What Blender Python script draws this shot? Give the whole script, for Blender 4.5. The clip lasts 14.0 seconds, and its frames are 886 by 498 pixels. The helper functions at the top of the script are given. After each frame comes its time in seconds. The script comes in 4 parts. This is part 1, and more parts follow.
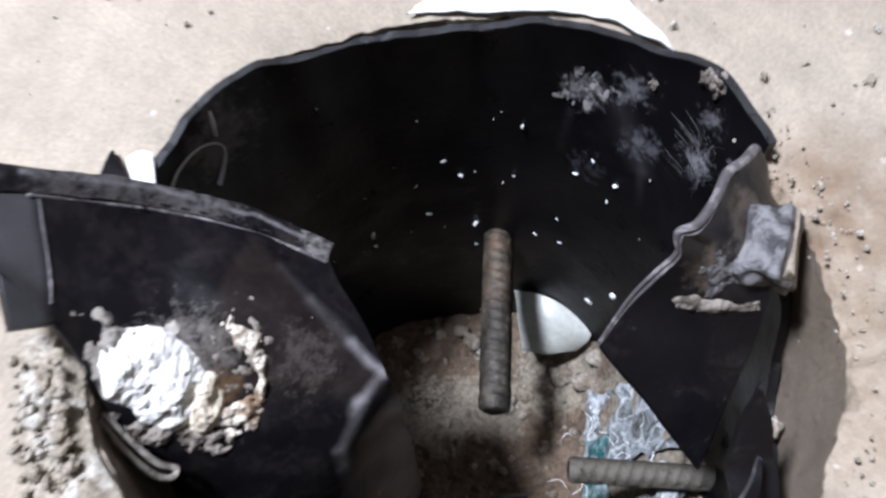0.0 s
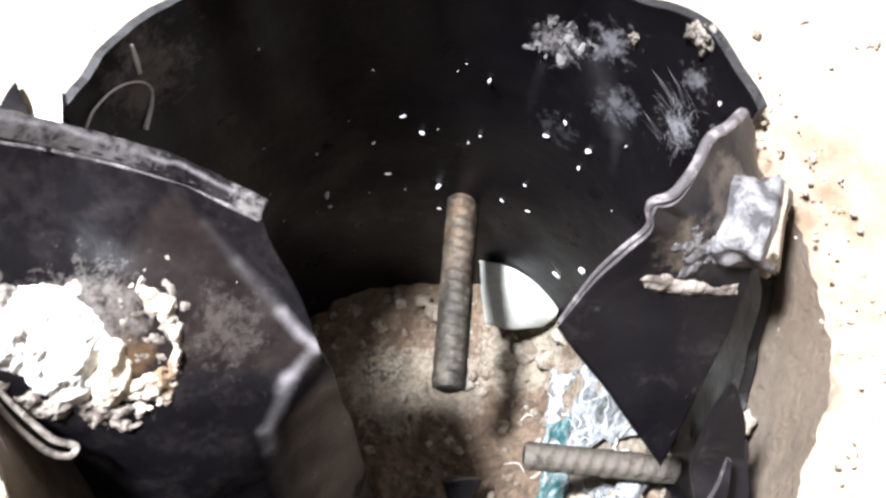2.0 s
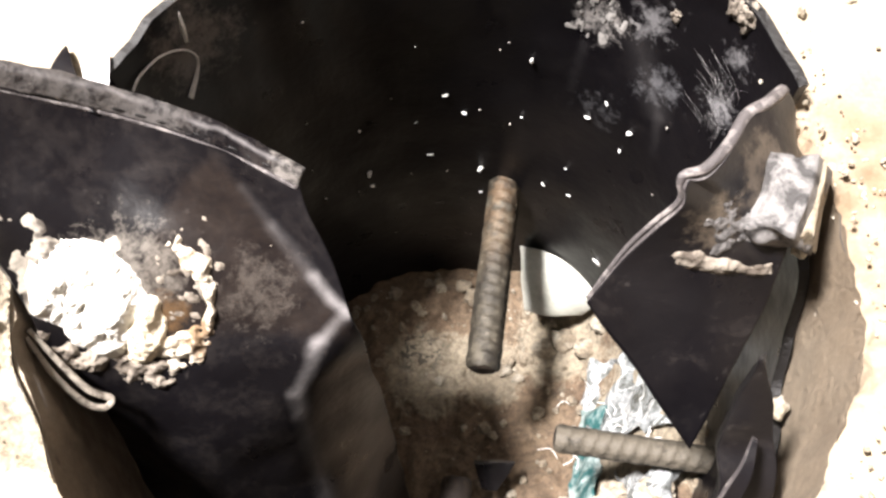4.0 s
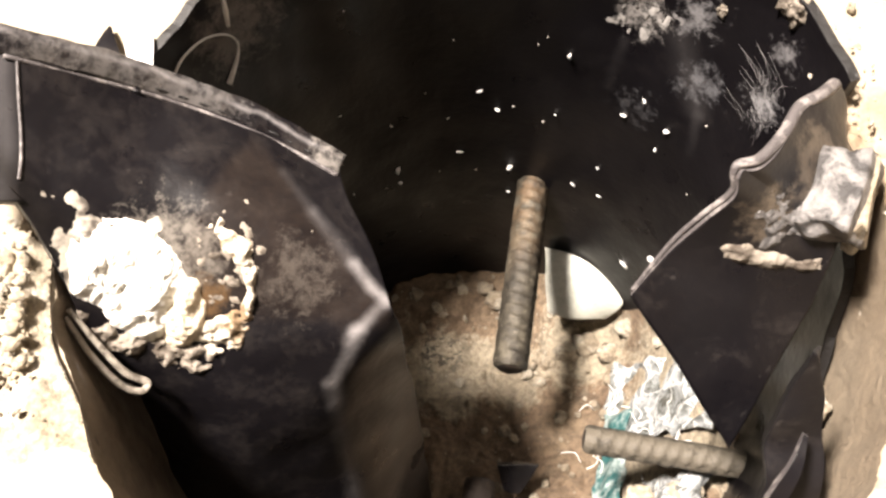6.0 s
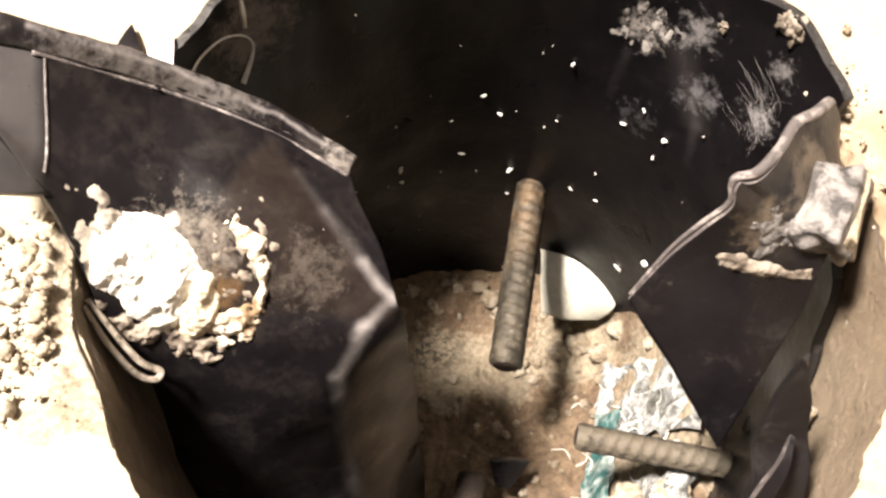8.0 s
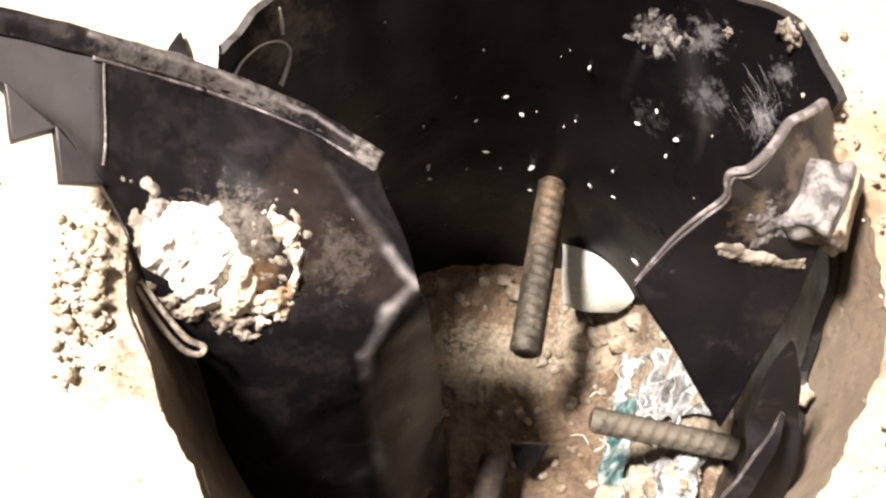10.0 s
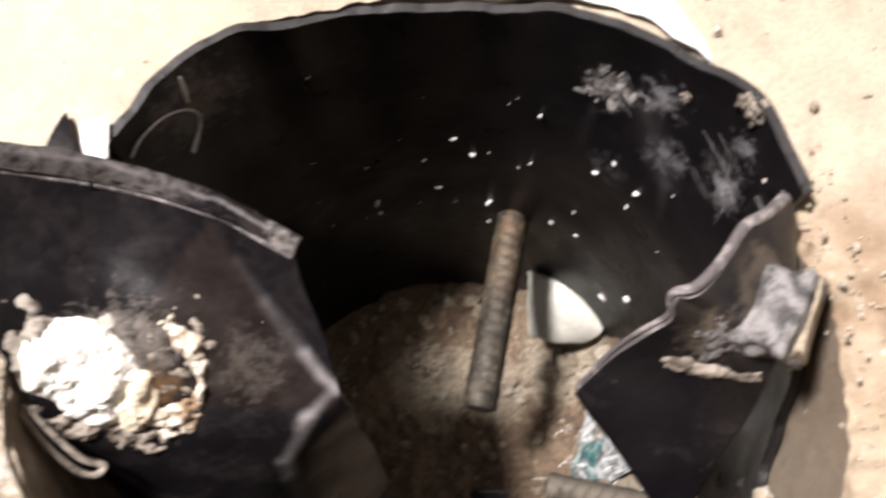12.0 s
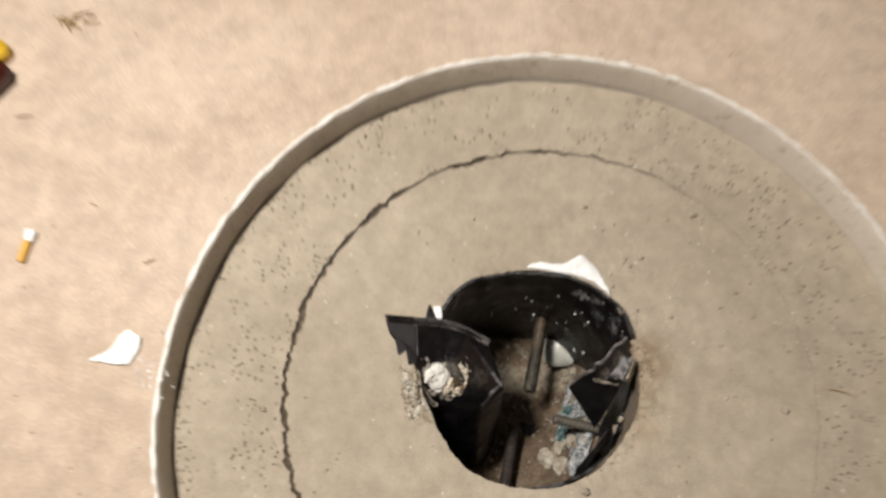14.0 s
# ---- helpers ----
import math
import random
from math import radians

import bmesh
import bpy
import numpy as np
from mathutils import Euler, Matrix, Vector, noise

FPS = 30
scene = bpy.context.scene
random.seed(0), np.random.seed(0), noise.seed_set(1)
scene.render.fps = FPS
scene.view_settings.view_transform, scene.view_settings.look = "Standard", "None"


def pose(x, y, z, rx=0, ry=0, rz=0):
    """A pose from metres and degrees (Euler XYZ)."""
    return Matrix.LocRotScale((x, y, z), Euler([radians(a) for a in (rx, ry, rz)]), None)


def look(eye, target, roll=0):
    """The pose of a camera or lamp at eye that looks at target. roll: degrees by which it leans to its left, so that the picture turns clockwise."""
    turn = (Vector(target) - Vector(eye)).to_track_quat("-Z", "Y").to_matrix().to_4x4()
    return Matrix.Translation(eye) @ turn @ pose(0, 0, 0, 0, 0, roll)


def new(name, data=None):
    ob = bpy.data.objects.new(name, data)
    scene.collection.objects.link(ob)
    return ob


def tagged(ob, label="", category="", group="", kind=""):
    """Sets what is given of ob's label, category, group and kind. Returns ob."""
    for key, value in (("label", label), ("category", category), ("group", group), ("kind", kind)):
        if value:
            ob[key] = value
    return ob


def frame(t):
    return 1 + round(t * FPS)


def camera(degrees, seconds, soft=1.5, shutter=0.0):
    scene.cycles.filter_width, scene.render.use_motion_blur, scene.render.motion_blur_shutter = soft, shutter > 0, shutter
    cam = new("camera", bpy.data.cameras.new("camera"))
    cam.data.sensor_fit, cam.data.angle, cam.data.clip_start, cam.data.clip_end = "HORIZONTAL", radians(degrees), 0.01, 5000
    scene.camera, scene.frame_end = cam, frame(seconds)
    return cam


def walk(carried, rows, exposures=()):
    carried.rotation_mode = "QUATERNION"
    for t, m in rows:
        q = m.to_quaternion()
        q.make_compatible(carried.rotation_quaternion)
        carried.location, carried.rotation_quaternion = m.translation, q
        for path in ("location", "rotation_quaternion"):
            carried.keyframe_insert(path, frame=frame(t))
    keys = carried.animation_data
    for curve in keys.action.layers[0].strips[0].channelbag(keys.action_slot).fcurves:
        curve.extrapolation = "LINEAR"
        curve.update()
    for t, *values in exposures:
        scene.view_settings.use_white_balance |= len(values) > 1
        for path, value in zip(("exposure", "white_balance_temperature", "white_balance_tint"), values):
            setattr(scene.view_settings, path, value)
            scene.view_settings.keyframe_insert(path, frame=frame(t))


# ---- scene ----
cam = camera(53.5, 14.0, soft=2.6, shutter=0.7)
PATH = [
    (0, (0.007, -0.076, 0.19), (-0.12, 0.779, -1.614), -0.7),
    (0.5, (0.006, -0.056, 0.166), (-0.081, 0.707, -1.681), -0.5),
    (1, (0.011, -0.059, 0.161), (-0.032, 0.684, -1.695), 3.5),
    (1.5, (0.015, -0.061, 0.167), (-0.047, 0.727, -1.67), 4.1),
    (2, (0.014, -0.065, 0.168), (-0.063, 0.727, -1.666), 4.3),
    (2.5, (0.017, -0.071, 0.168), (-0.096, 0.697, -1.676), 2.5),
    (3, (0.021, -0.071, 0.169), (-0.149, 0.691, -1.673), -0.7),
    (3.5, (0.021, -0.07, 0.168), (-0.174, 0.693, -1.67), -2.1),
    (6, (0.012, -0.077, 0.162), (-0.193, 0.723, -1.66), -0.7),
    (6.5, (0.011, -0.077, 0.164), (-0.189, 0.717, -1.661), -0.1),
    (7, (0.01, -0.077, 0.165), (-0.184, 0.713, -1.662), 0.7),
    (7.5, (0.007, -0.078, 0.167), (-0.168, 0.716, -1.66), 2.3),
    (8, (0.008, -0.08, 0.169), (-0.165, 0.719, -1.656), 2.8),
    (10.5, (0.02, -0.089, 0.189), (-0.244, 0.681, -1.638), -2.4),
    (11, (0.036, -0.08, 0.193), (-0.224, 0.653, -1.65), -2.5),
    (11.5, (0.027, -0.069, 0.177), (-0.174, 0.682, -1.666), 1.4),
    (12, (0.021, -0.039, 0.178), (-0.209, 0.592, -1.706), -4.6),
    (12.5, (0.006, -0.04, 0.232), (-0.323, 0.49, -1.668), -17.6),
    (13, (-0.009, -0.073, 0.334), (-0.254, 0.398, -1.594), -9.6),
    (13.5, (-0.032, -0.1, 0.508), (-0.186, 0.417, -1.417), 1.7),
    (14, (-0.049, -0.152, 0.687), (-0.177, 0.482, -1.206), 5.7),
]
LIGHT = [(0.0, -0.15, 5050, 14), (0.6, 0.5, 5000, 14), (1.2, 1.14, 5150, 13), (3.0, 1.16, 5750, 13), (6.0, 1.18, 6700, 14), (8.0, 1.15, 6950, 15),
         (11.0, 0.88, 6500, 17), (12.0, 0.4, 6150, 17), (12.5, 0.15, 5650, 12), (13.0, -0.3, 5850, 10), (13.5, -0.67, 6050, 10), (14.0, -1.0, 6250, 10)]
walk(cam, [(t, look(eye, target, roll)) for t, eye, target, roll in PATH], LIGHT)

# ---- light ----
world = bpy.data.worlds.new("world")
scene.world = world
world.use_nodes = True
world.node_tree.nodes["Background"].inputs[0].default_value = (1.0, 0.86, 0.72, 1)
world.node_tree.nodes["Background"].inputs[1].default_value = 0.15


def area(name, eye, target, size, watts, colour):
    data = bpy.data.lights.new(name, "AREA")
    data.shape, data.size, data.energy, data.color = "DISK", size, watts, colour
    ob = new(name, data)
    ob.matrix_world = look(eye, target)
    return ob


# unseen key light, its place worked out from shadows falling to the right
area("key_light", (-0.465, -0.02, 1.13), (0.0, 0.0, 0.0), 0.19, 47.0, (1.0, 0.93, 0.84))
# added soft fill from above to lift the shaded sides; not a known lamp
area("fill_light", (0.1, 0.2, 2.55), (0.1, 0.2, 0.0), 1.4, 6.5, (1.0, 0.90, 0.78))


# ---- materials ----
def material(name, build):
    m = bpy.data.materials.new(name)
    m.use_nodes = True
    nt = m.node_tree
    bsdf = nt.nodes["Principled BSDF"]
    build(nt, bsdf)
    return m


def node(nt, kind, **values):
    n = nt.nodes.new(kind)
    for k, v in values.items():
        n.inputs[k].default_value = v
    return n


def coords(nt):
    return nt.nodes.new("ShaderNodeTexCoord").outputs["Object"]


def grain(nt, scale, detail=6.0, rough=0.6, warp=0.0):
    n = node(nt, "ShaderNodeTexNoise", Scale=scale, Detail=detail, Roughness=rough, Distortion=warp)
    nt.links.new(coords(nt), n.inputs["Vector"])
    return n.outputs["Fac"]


def ramp(nt, fac, stops):
    n = nt.nodes.new("ShaderNodeValToRGB")
    while len(n.color_ramp.elements) < len(stops):
        n.color_ramp.elements.new(0.5)
    for e, (p, c) in zip(n.color_ramp.elements, stops):
        e.position, e.color = p, (*c, 1) if len(c) == 3 else c
    nt.links.new(fac, n.inputs["Fac"])
    return n.outputs["Color"]


def grey(v):
    return (v, v, v)


def mix(nt, fac, a, b, blend="MIX"):
    n = nt.nodes.new("ShaderNodeMix")
    n.data_type, n.blend_type = "RGBA", blend
    for socket, v in ((n.inputs["Factor"], fac), (n.inputs["A"], a), (n.inputs["B"], b)):
        if isinstance(v, bpy.types.NodeSocket):
            nt.links.new(v, socket)
        else:
            socket.default_value = v if isinstance(v, float) else (*v, 1)
    return n.outputs["Result"]


def calc(nt, op, a, b=0.0):
    n = nt.nodes.new("ShaderNodeMath")
    n.operation = op
    for socket, v in zip(n.inputs, (a, b)):
        if isinstance(v, bpy.types.NodeSocket):
            nt.links.new(v, socket)
        else:
            socket.default_value = v
    return n.outputs[0]


def relief(nt, bsdf, height, strength, distance):
    n = node(nt, "ShaderNodeBump", Strength=strength, Distance=distance)
    nt.links.new(height, n.inputs["Height"])
    nt.links.new(n.outputs["Normal"], bsdf.inputs["Normal"])


def near(nt, place, inner, outer):
    """1 within inner metres of a place, fading to 0 at outer: for a stain or painted shade that has a place of its own.
    """
    d = nt.nodes.new("ShaderNodeVectorMath")
    d.operation = "DISTANCE"
    nt.links.new(coords(nt), d.inputs[0])
    d.inputs[1].default_value = place
    r = node(nt, "ShaderNodeMapRange", **{"From Min": outer, "From Max": inner})
    nt.links.new(d.outputs["Value"], r.inputs["Value"])
    return r.outputs[0]


def specks(nt, scale, size, chance):
    """Small separate dots: 1 inside a dot."""
    v = node(nt, "ShaderNodeTexVoronoi", Scale=scale)
    nt.links.new(coords(nt), v.inputs["Vector"])
    dot = calc(nt, "LESS_THAN", v.outputs["Distance"], size)
    part_of = nt.nodes.new("ShaderNodeSeparateColor")
    nt.links.new(v.outputs["Color"], part_of.inputs[0])
    return calc(nt, "MULTIPLY", dot, calc(nt, "LESS_THAN", part_of.outputs[0], chance))


def concrete(light, dark, pits=0.35, fine=900.0, stains_and_shade=(), bump=0.7):
    def build(nt, b):
        big = ramp(nt, calc(nt, "ADD", calc(nt, "MULTIPLY", grain(nt, 9, 5, 0.6, 0.4), 0.6), calc(nt, "MULTIPLY", grain(nt, 2.5, 4, 0.6, 0.8), 0.4)), [(0.38, dark), (0.62, light)])
        sand = ramp(nt, grain(nt, fine, 4, 0.7), [(0.3, grey(0.70)), (0.7, grey(1.0))])
        mid = ramp(nt, grain(nt, 60, 6, 0.65), [(0.35, grey(0.80)), (0.65, grey(1.0))])
        c = mix(nt, 1.0, mix(nt, 1.0, big, sand, "MULTIPLY"), mid, "MULTIPLY")
        pit = calc(nt, "MULTIPLY", specks(nt, 210, 0.24, pits), calc(nt, "GREATER_THAN", grain(nt, 22, 3), 0.60 - 0.12 * pits))
        c = mix(nt, calc(nt, "MULTIPLY", pit, 0.7), c, (0.10, 0.075, 0.05))
        if pits > 0.5:
            worn = calc(nt, "MULTIPLY", near(nt, (-0.250, -0.060, 0.0), 0.05, 0.15), calc(nt, "GREATER_THAN", grain(nt, 30, 4), 0.49))
            pit = calc(nt, "MAXIMUM", pit, calc(nt, "MULTIPLY", specks(nt, 170, 0.24, 0.6), worn))
            c = mix(nt, calc(nt, "MULTIPLY", pit, 0.55), c, (0.085, 0.06, 0.04))
        chip = calc(nt, "MULTIPLY", specks(nt, 150, 0.16, 0.10), 0.5)
        c = mix(nt, chip, c, (0.62, 0.57, 0.49))
        for place, inner, outer, amount, colour in stains_and_shade:
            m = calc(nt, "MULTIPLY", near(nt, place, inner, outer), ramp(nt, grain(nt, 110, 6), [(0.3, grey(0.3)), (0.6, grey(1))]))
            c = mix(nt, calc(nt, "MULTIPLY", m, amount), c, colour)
        nt.links.new(c, b.inputs["Base Color"])
        b.inputs["Roughness"].default_value = 0.88
        h = calc(nt, "ADD", calc(nt, "MULTIPLY", grain(nt, 350, 6, 0.7), 0.7), grain(nt, 45, 4))
        relief(nt, b, calc(nt, "SUBTRACT", h, pit), bump, 0.0012)
    return build


def streak(nt, a, b_, reach):
    """1 along the line from a to b_, fading to 0 at reach metres from it."""
    a, b_ = Vector(a), Vector(b_)
    d = b_ - a

    def vec(op, x, y=None):
        n = nt.nodes.new("ShaderNodeVectorMath")
        n.operation = op
        for socket, v in zip(n.inputs, (x, y)):
            if isinstance(v, bpy.types.NodeSocket):
                nt.links.new(v, socket)
            elif v is not None:
                socket.default_value = v
        return n
    rough = node(nt, "ShaderNodeTexNoise", Scale=160.0, Detail=4.0)
    nt.links.new(coords(nt), rough.inputs["Vector"])
    shake = vec("SCALE", vec("SUBTRACT", rough.outputs["Color"], (0.5, 0.5, 0.5)).outputs[0])
    shake.inputs["Scale"].default_value = 0.0020
    away = vec("ADD", vec("SUBTRACT", coords(nt), a).outputs[0], shake.outputs[0]).outputs[0]
    t = calc(nt, "MULTIPLY", vec("DOT_PRODUCT", away, d).outputs["Value"], 1 / d.length_squared)
    t = calc(nt, "MINIMUM", calc(nt, "MAXIMUM", t, 0.0), 1.0)
    s = vec("SCALE", d)
    nt.links.new(t, s.inputs["Scale"])
    off = vec("LENGTH", vec("SUBTRACT", away, s.outputs[0]).outputs[0]).outputs["Value"]
    r = node(nt, "ShaderNodeMapRange", **{"From Min": reach, "From Max": 0.0})
    nt.links.new(off, r.inputs["Value"])
    return r.outputs[0]


def beyond(nt, a, b_, soft):
    """1 to the left of the line from a to b_ seen from above, over a soft edge."""
    nx, ny = -(b_[1] - a[1]), b_[0] - a[0]
    k = 1 / math.hypot(nx, ny)
    p = nt.nodes.new("ShaderNodeSeparateXYZ")
    nt.links.new(coords(nt), p.inputs[0])
    s = calc(nt, "ADD", calc(nt, "MULTIPLY", p.outputs[0], nx * k), calc(nt, "MULTIPLY", p.outputs[1], ny * k))
    r = node(nt, "ShaderNodeMapRange", **{"From Min": (a[0] * nx + a[1] * ny) * k - soft, "From Max": (a[0] * nx + a[1] * ny) * k + soft})
    nt.links.new(s, r.inputs["Value"])
    return r.outputs[0]


def plastic(splat=(), dust=0.12, film_cut=0.54, tone=1.0, folds=(), facet=(), gloss=0.42, panel=()):
    def build(nt, b):
        c = ramp(nt, grain(nt, 30, 5), [(0.3, (0.0035 * tone, 0.003 * tone, 0.0040 * tone)), (0.7, (0.0075 * tone, 0.0065 * tone, 0.0075 * tone))])
        film = ramp(nt, grain(nt, 95, 8, 0.75, 0.15), [(film_cut, grey(0)), (film_cut + 0.26, grey(1))])
        c = mix(nt, calc(nt, "MULTIPLY", film, dust), c, (0.20, 0.17, 0.15))
        stretch = node(nt, "ShaderNodeMapping")
        stretch.inputs["Scale"].default_value = (1.0, 1.0, 0.16)
        nt.links.new(coords(nt), stretch.inputs["Vector"])
        scr = node(nt, "ShaderNodeTexNoise", Scale=320.0, Detail=5.0, Roughness=0.6)
        nt.links.new(stretch.outputs[0], scr.inputs["Vector"])
        scratch = ramp(nt, scr.outputs["Fac"], [(0.66, grey(0)), (0.74, grey(1))])
        c = mix(nt, calc(nt, "MULTIPLY", scratch, dust * 0.9), c, (0.25, 0.22, 0.2))
        for place, inner, outer, amount, colour, scale in splat:
            m = calc(nt, "MULTIPLY", near(nt, place, inner, outer), 0.42)
            m = ramp(nt, calc(nt, "ADD", m, grain(nt, scale, 9, 0.78, 0.2)), [(0.80, grey(0)), (0.98, grey(1))])
            c = mix(nt, calc(nt, "MULTIPLY", m, amount), c, colour)
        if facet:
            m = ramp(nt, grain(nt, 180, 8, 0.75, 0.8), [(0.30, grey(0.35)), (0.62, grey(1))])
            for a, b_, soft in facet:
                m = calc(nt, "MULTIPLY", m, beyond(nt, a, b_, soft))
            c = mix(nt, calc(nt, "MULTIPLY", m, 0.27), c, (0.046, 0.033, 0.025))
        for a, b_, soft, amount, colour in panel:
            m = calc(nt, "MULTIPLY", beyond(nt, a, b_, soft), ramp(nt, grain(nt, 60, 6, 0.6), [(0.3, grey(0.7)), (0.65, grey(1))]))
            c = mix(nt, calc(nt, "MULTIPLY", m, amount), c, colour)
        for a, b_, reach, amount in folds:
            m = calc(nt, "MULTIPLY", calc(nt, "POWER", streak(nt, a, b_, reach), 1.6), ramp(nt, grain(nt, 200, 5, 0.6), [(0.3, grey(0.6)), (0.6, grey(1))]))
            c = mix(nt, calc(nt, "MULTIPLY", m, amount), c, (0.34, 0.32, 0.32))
        nt.links.new(c, b.inputs["Base Color"])
        rough = ramp(nt, grain(nt, 70, 5), [(0.3, grey(0.24)), (0.7, grey(0.46))])
        nt.links.new(rough, b.inputs["Roughness"])
        b.inputs["Specular IOR Level"].default_value = gloss
        relief(nt, b, calc(nt, "ADD", grain(nt, 45, 5), calc(nt, "MULTIPLY", scr.outputs["Fac"], 0.08)), 0.45, 0.0014)
    return build


def earthy(a, b_, white, fine=420.0, patch=35.0, cut=0.55, pale=(), dark=()):
    def build(nt, b):
        c = ramp(nt, grain(nt, patch, 6, 0.65, 0.5), [(0.3, a), (0.62, b_)])
        c = mix(nt, ramp(nt, grain(nt, 70, 8, 0.7, 0.6), [(cut, grey(0)), (cut + 0.08, grey(1))]), c, white)
        for place, inner, outer, amount in pale:
            m = calc(nt, "ADD", calc(nt, "MULTIPLY", near(nt, place, inner, outer), 0.45), grain(nt, 110, 8, 0.7, 0.8))
            c = mix(nt, calc(nt, "MULTIPLY", ramp(nt, m, [(0.66, grey(0)), (0.80, grey(1))]), amount), c, (0.33, 0.28, 0.205))
        for place, inner, outer, amount in dark:
            m = calc(nt, "MULTIPLY", near(nt, place, inner, outer), ramp(nt, grain(nt, 330, 6, 0.7, 0.6), [(0.48, grey(0)), (0.54, grey(1))]))
            c = mix(nt, calc(nt, "MULTIPLY", m, amount), c, (0.035, 0.030, 0.024))
        c = mix(nt, 1.0, c, ramp(nt, grain(nt, fine, 5, 0.75), [(0.32, grey(0.45)), (0.60, grey(1))]), "MULTIPLY")
        nt.links.new(c, b.inputs["Base Color"])
        b.inputs["Roughness"].default_value = 0.93
        relief(nt, b, calc(nt, "ADD", grain(nt, 240, 7, 0.7), grain(nt, 70, 5)), 0.9, 0.0025)
    return build


def stained(base, stain, cut=0.55, rough=0.7, scale=90.0, bump=0.6, depth=0.001):
    def build(nt, b):
        c = mix(nt, ramp(nt, grain(nt, scale, 7, 0.65, 0.5), [(cut, grey(0)), (cut + 0.12, grey(1))]), base, stain)
        c = mix(nt, 1.0, c, ramp(nt, grain(nt, scale * 6, 4, 0.7), [(0.3, grey(0.75)), (0.7, grey(1))]), "MULTIPLY")
        nt.links.new(c, b.inputs["Base Color"])
        b.inputs["Roughness"].default_value = rough
        relief(nt, b, grain(nt, scale * 3, 6, 0.65), bump, depth)
    return build


def rusty(nt, b):
    c = ramp(nt, grain(nt, 130, 7, 0.7), [(0.30, (0.013, 0.011, 0.009)), (0.5, (0.048, 0.041, 0.030)), (0.72, (0.12, 0.105, 0.078))])
    orange = calc(nt, "MULTIPLY", near(nt, (0.001, 0.070, -0.110), 0.006, 0.034), 0.16)
    c = mix(nt, calc(nt, "MULTIPLY", orange, ramp(nt, grain(nt, 200, 5), [(0.4, grey(0)), (0.6, grey(1))])), c, (0.30, 0.15, 0.05))
    c = mix(nt, ramp(nt, grain(nt, 300, 5), [(0.62, grey(0)), (0.74, grey(0.6))]), c, (0.27, 0.235, 0.18))
    nt.links.new(c, b.inputs["Base Color"])
    b.inputs["Roughness"].default_value, b.inputs["Metallic"].default_value = 0.62, 0.35
    relief(nt, b, grain(nt, 500, 5, 0.7), 0.6, 0.0008)


M_FLOOR = material("smooth_concrete", concrete((0.64, 0.505, 0.39), (0.53, 0.405, 0.30), 0.03, 500.0, bump=0.22))
M_SLAB = material("sandy_concrete", concrete((0.475, 0.402, 0.305), (0.390, 0.325, 0.24), 0.12, 900.0, (((0.086, 0.038, -0.004), 0.008, 0.030, 0.85, (0.17, 0.11, 0.06)), ((0.094, 0.010, -0.004), 0.004, 0.020, 0.6, (0.22, 0.155, 0.09)), ((0.094, -0.016, -0.003), 0.004, 0.020, 0.55, (0.22, 0.155, 0.09)))))
M_OUTER = material("pitted_concrete", concrete((0.475, 0.402, 0.305), (0.390, 0.325, 0.24), 0.75))
# shade on the shaft's left side is painted in as a dark brown patch
M_WALL = material("raw_concrete", concrete((0.32, 0.262, 0.19), (0.17, 0.12, 0.075), 0.3, stains_and_shade=(((-0.075, -0.045, -0.045), 0.024, 0.050, 0.85, (0.055, 0.036, 0.024)),), bump=1.3))
M_EDGE = material("chipped_concrete", stained((0.60, 0.53, 0.44), (0.42, 0.35, 0.26), 0.56, 0.85, 120.0))
M_RIM = material("worn_rim", stained((0.82, 0.79, 0.73), (0.58, 0.50, 0.41), 0.58, 0.85, 150.0))
M_GAP = material("crack_dirt", stained((0.075, 0.055, 0.036), (0.13, 0.10, 0.07), 0.5, 0.95))
M_PLASTER = material("room_plaster", stained((0.62, 0.57, 0.50), (0.56, 0.51, 0.44), 0.5, 0.9, 3.0, 0.2))
# shine and stress whitening painted pale along the flap's creases: from, to, reach, amount
FOLD_SHINE = [((-0.0474, 0.0094, -0.0130), (-0.0384, 0.0021, -0.0153), 0.0024, 0.08), ((-0.0384, 0.0021, -0.0153), (-0.0276, -0.0058, -0.0200), 0.0032, 0.18), ((-0.0276, -0.0058, -0.0200), (-0.0190, -0.0108, -0.0245), 0.0026, 0.75),
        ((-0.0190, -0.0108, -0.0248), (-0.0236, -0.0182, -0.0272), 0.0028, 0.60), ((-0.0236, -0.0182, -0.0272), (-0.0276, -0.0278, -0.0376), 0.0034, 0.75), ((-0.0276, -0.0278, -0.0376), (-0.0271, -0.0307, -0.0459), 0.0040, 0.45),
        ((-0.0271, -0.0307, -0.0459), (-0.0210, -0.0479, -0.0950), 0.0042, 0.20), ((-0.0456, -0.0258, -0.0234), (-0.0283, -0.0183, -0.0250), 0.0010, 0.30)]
# the lamp's grey sheen, painted on the flap's end past its moulding line
SHEEN_END = (((-0.0880, -0.0188), (-0.0958, 0.0035), 0.0010, 0.5, (0.095, 0.090, 0.092)),)
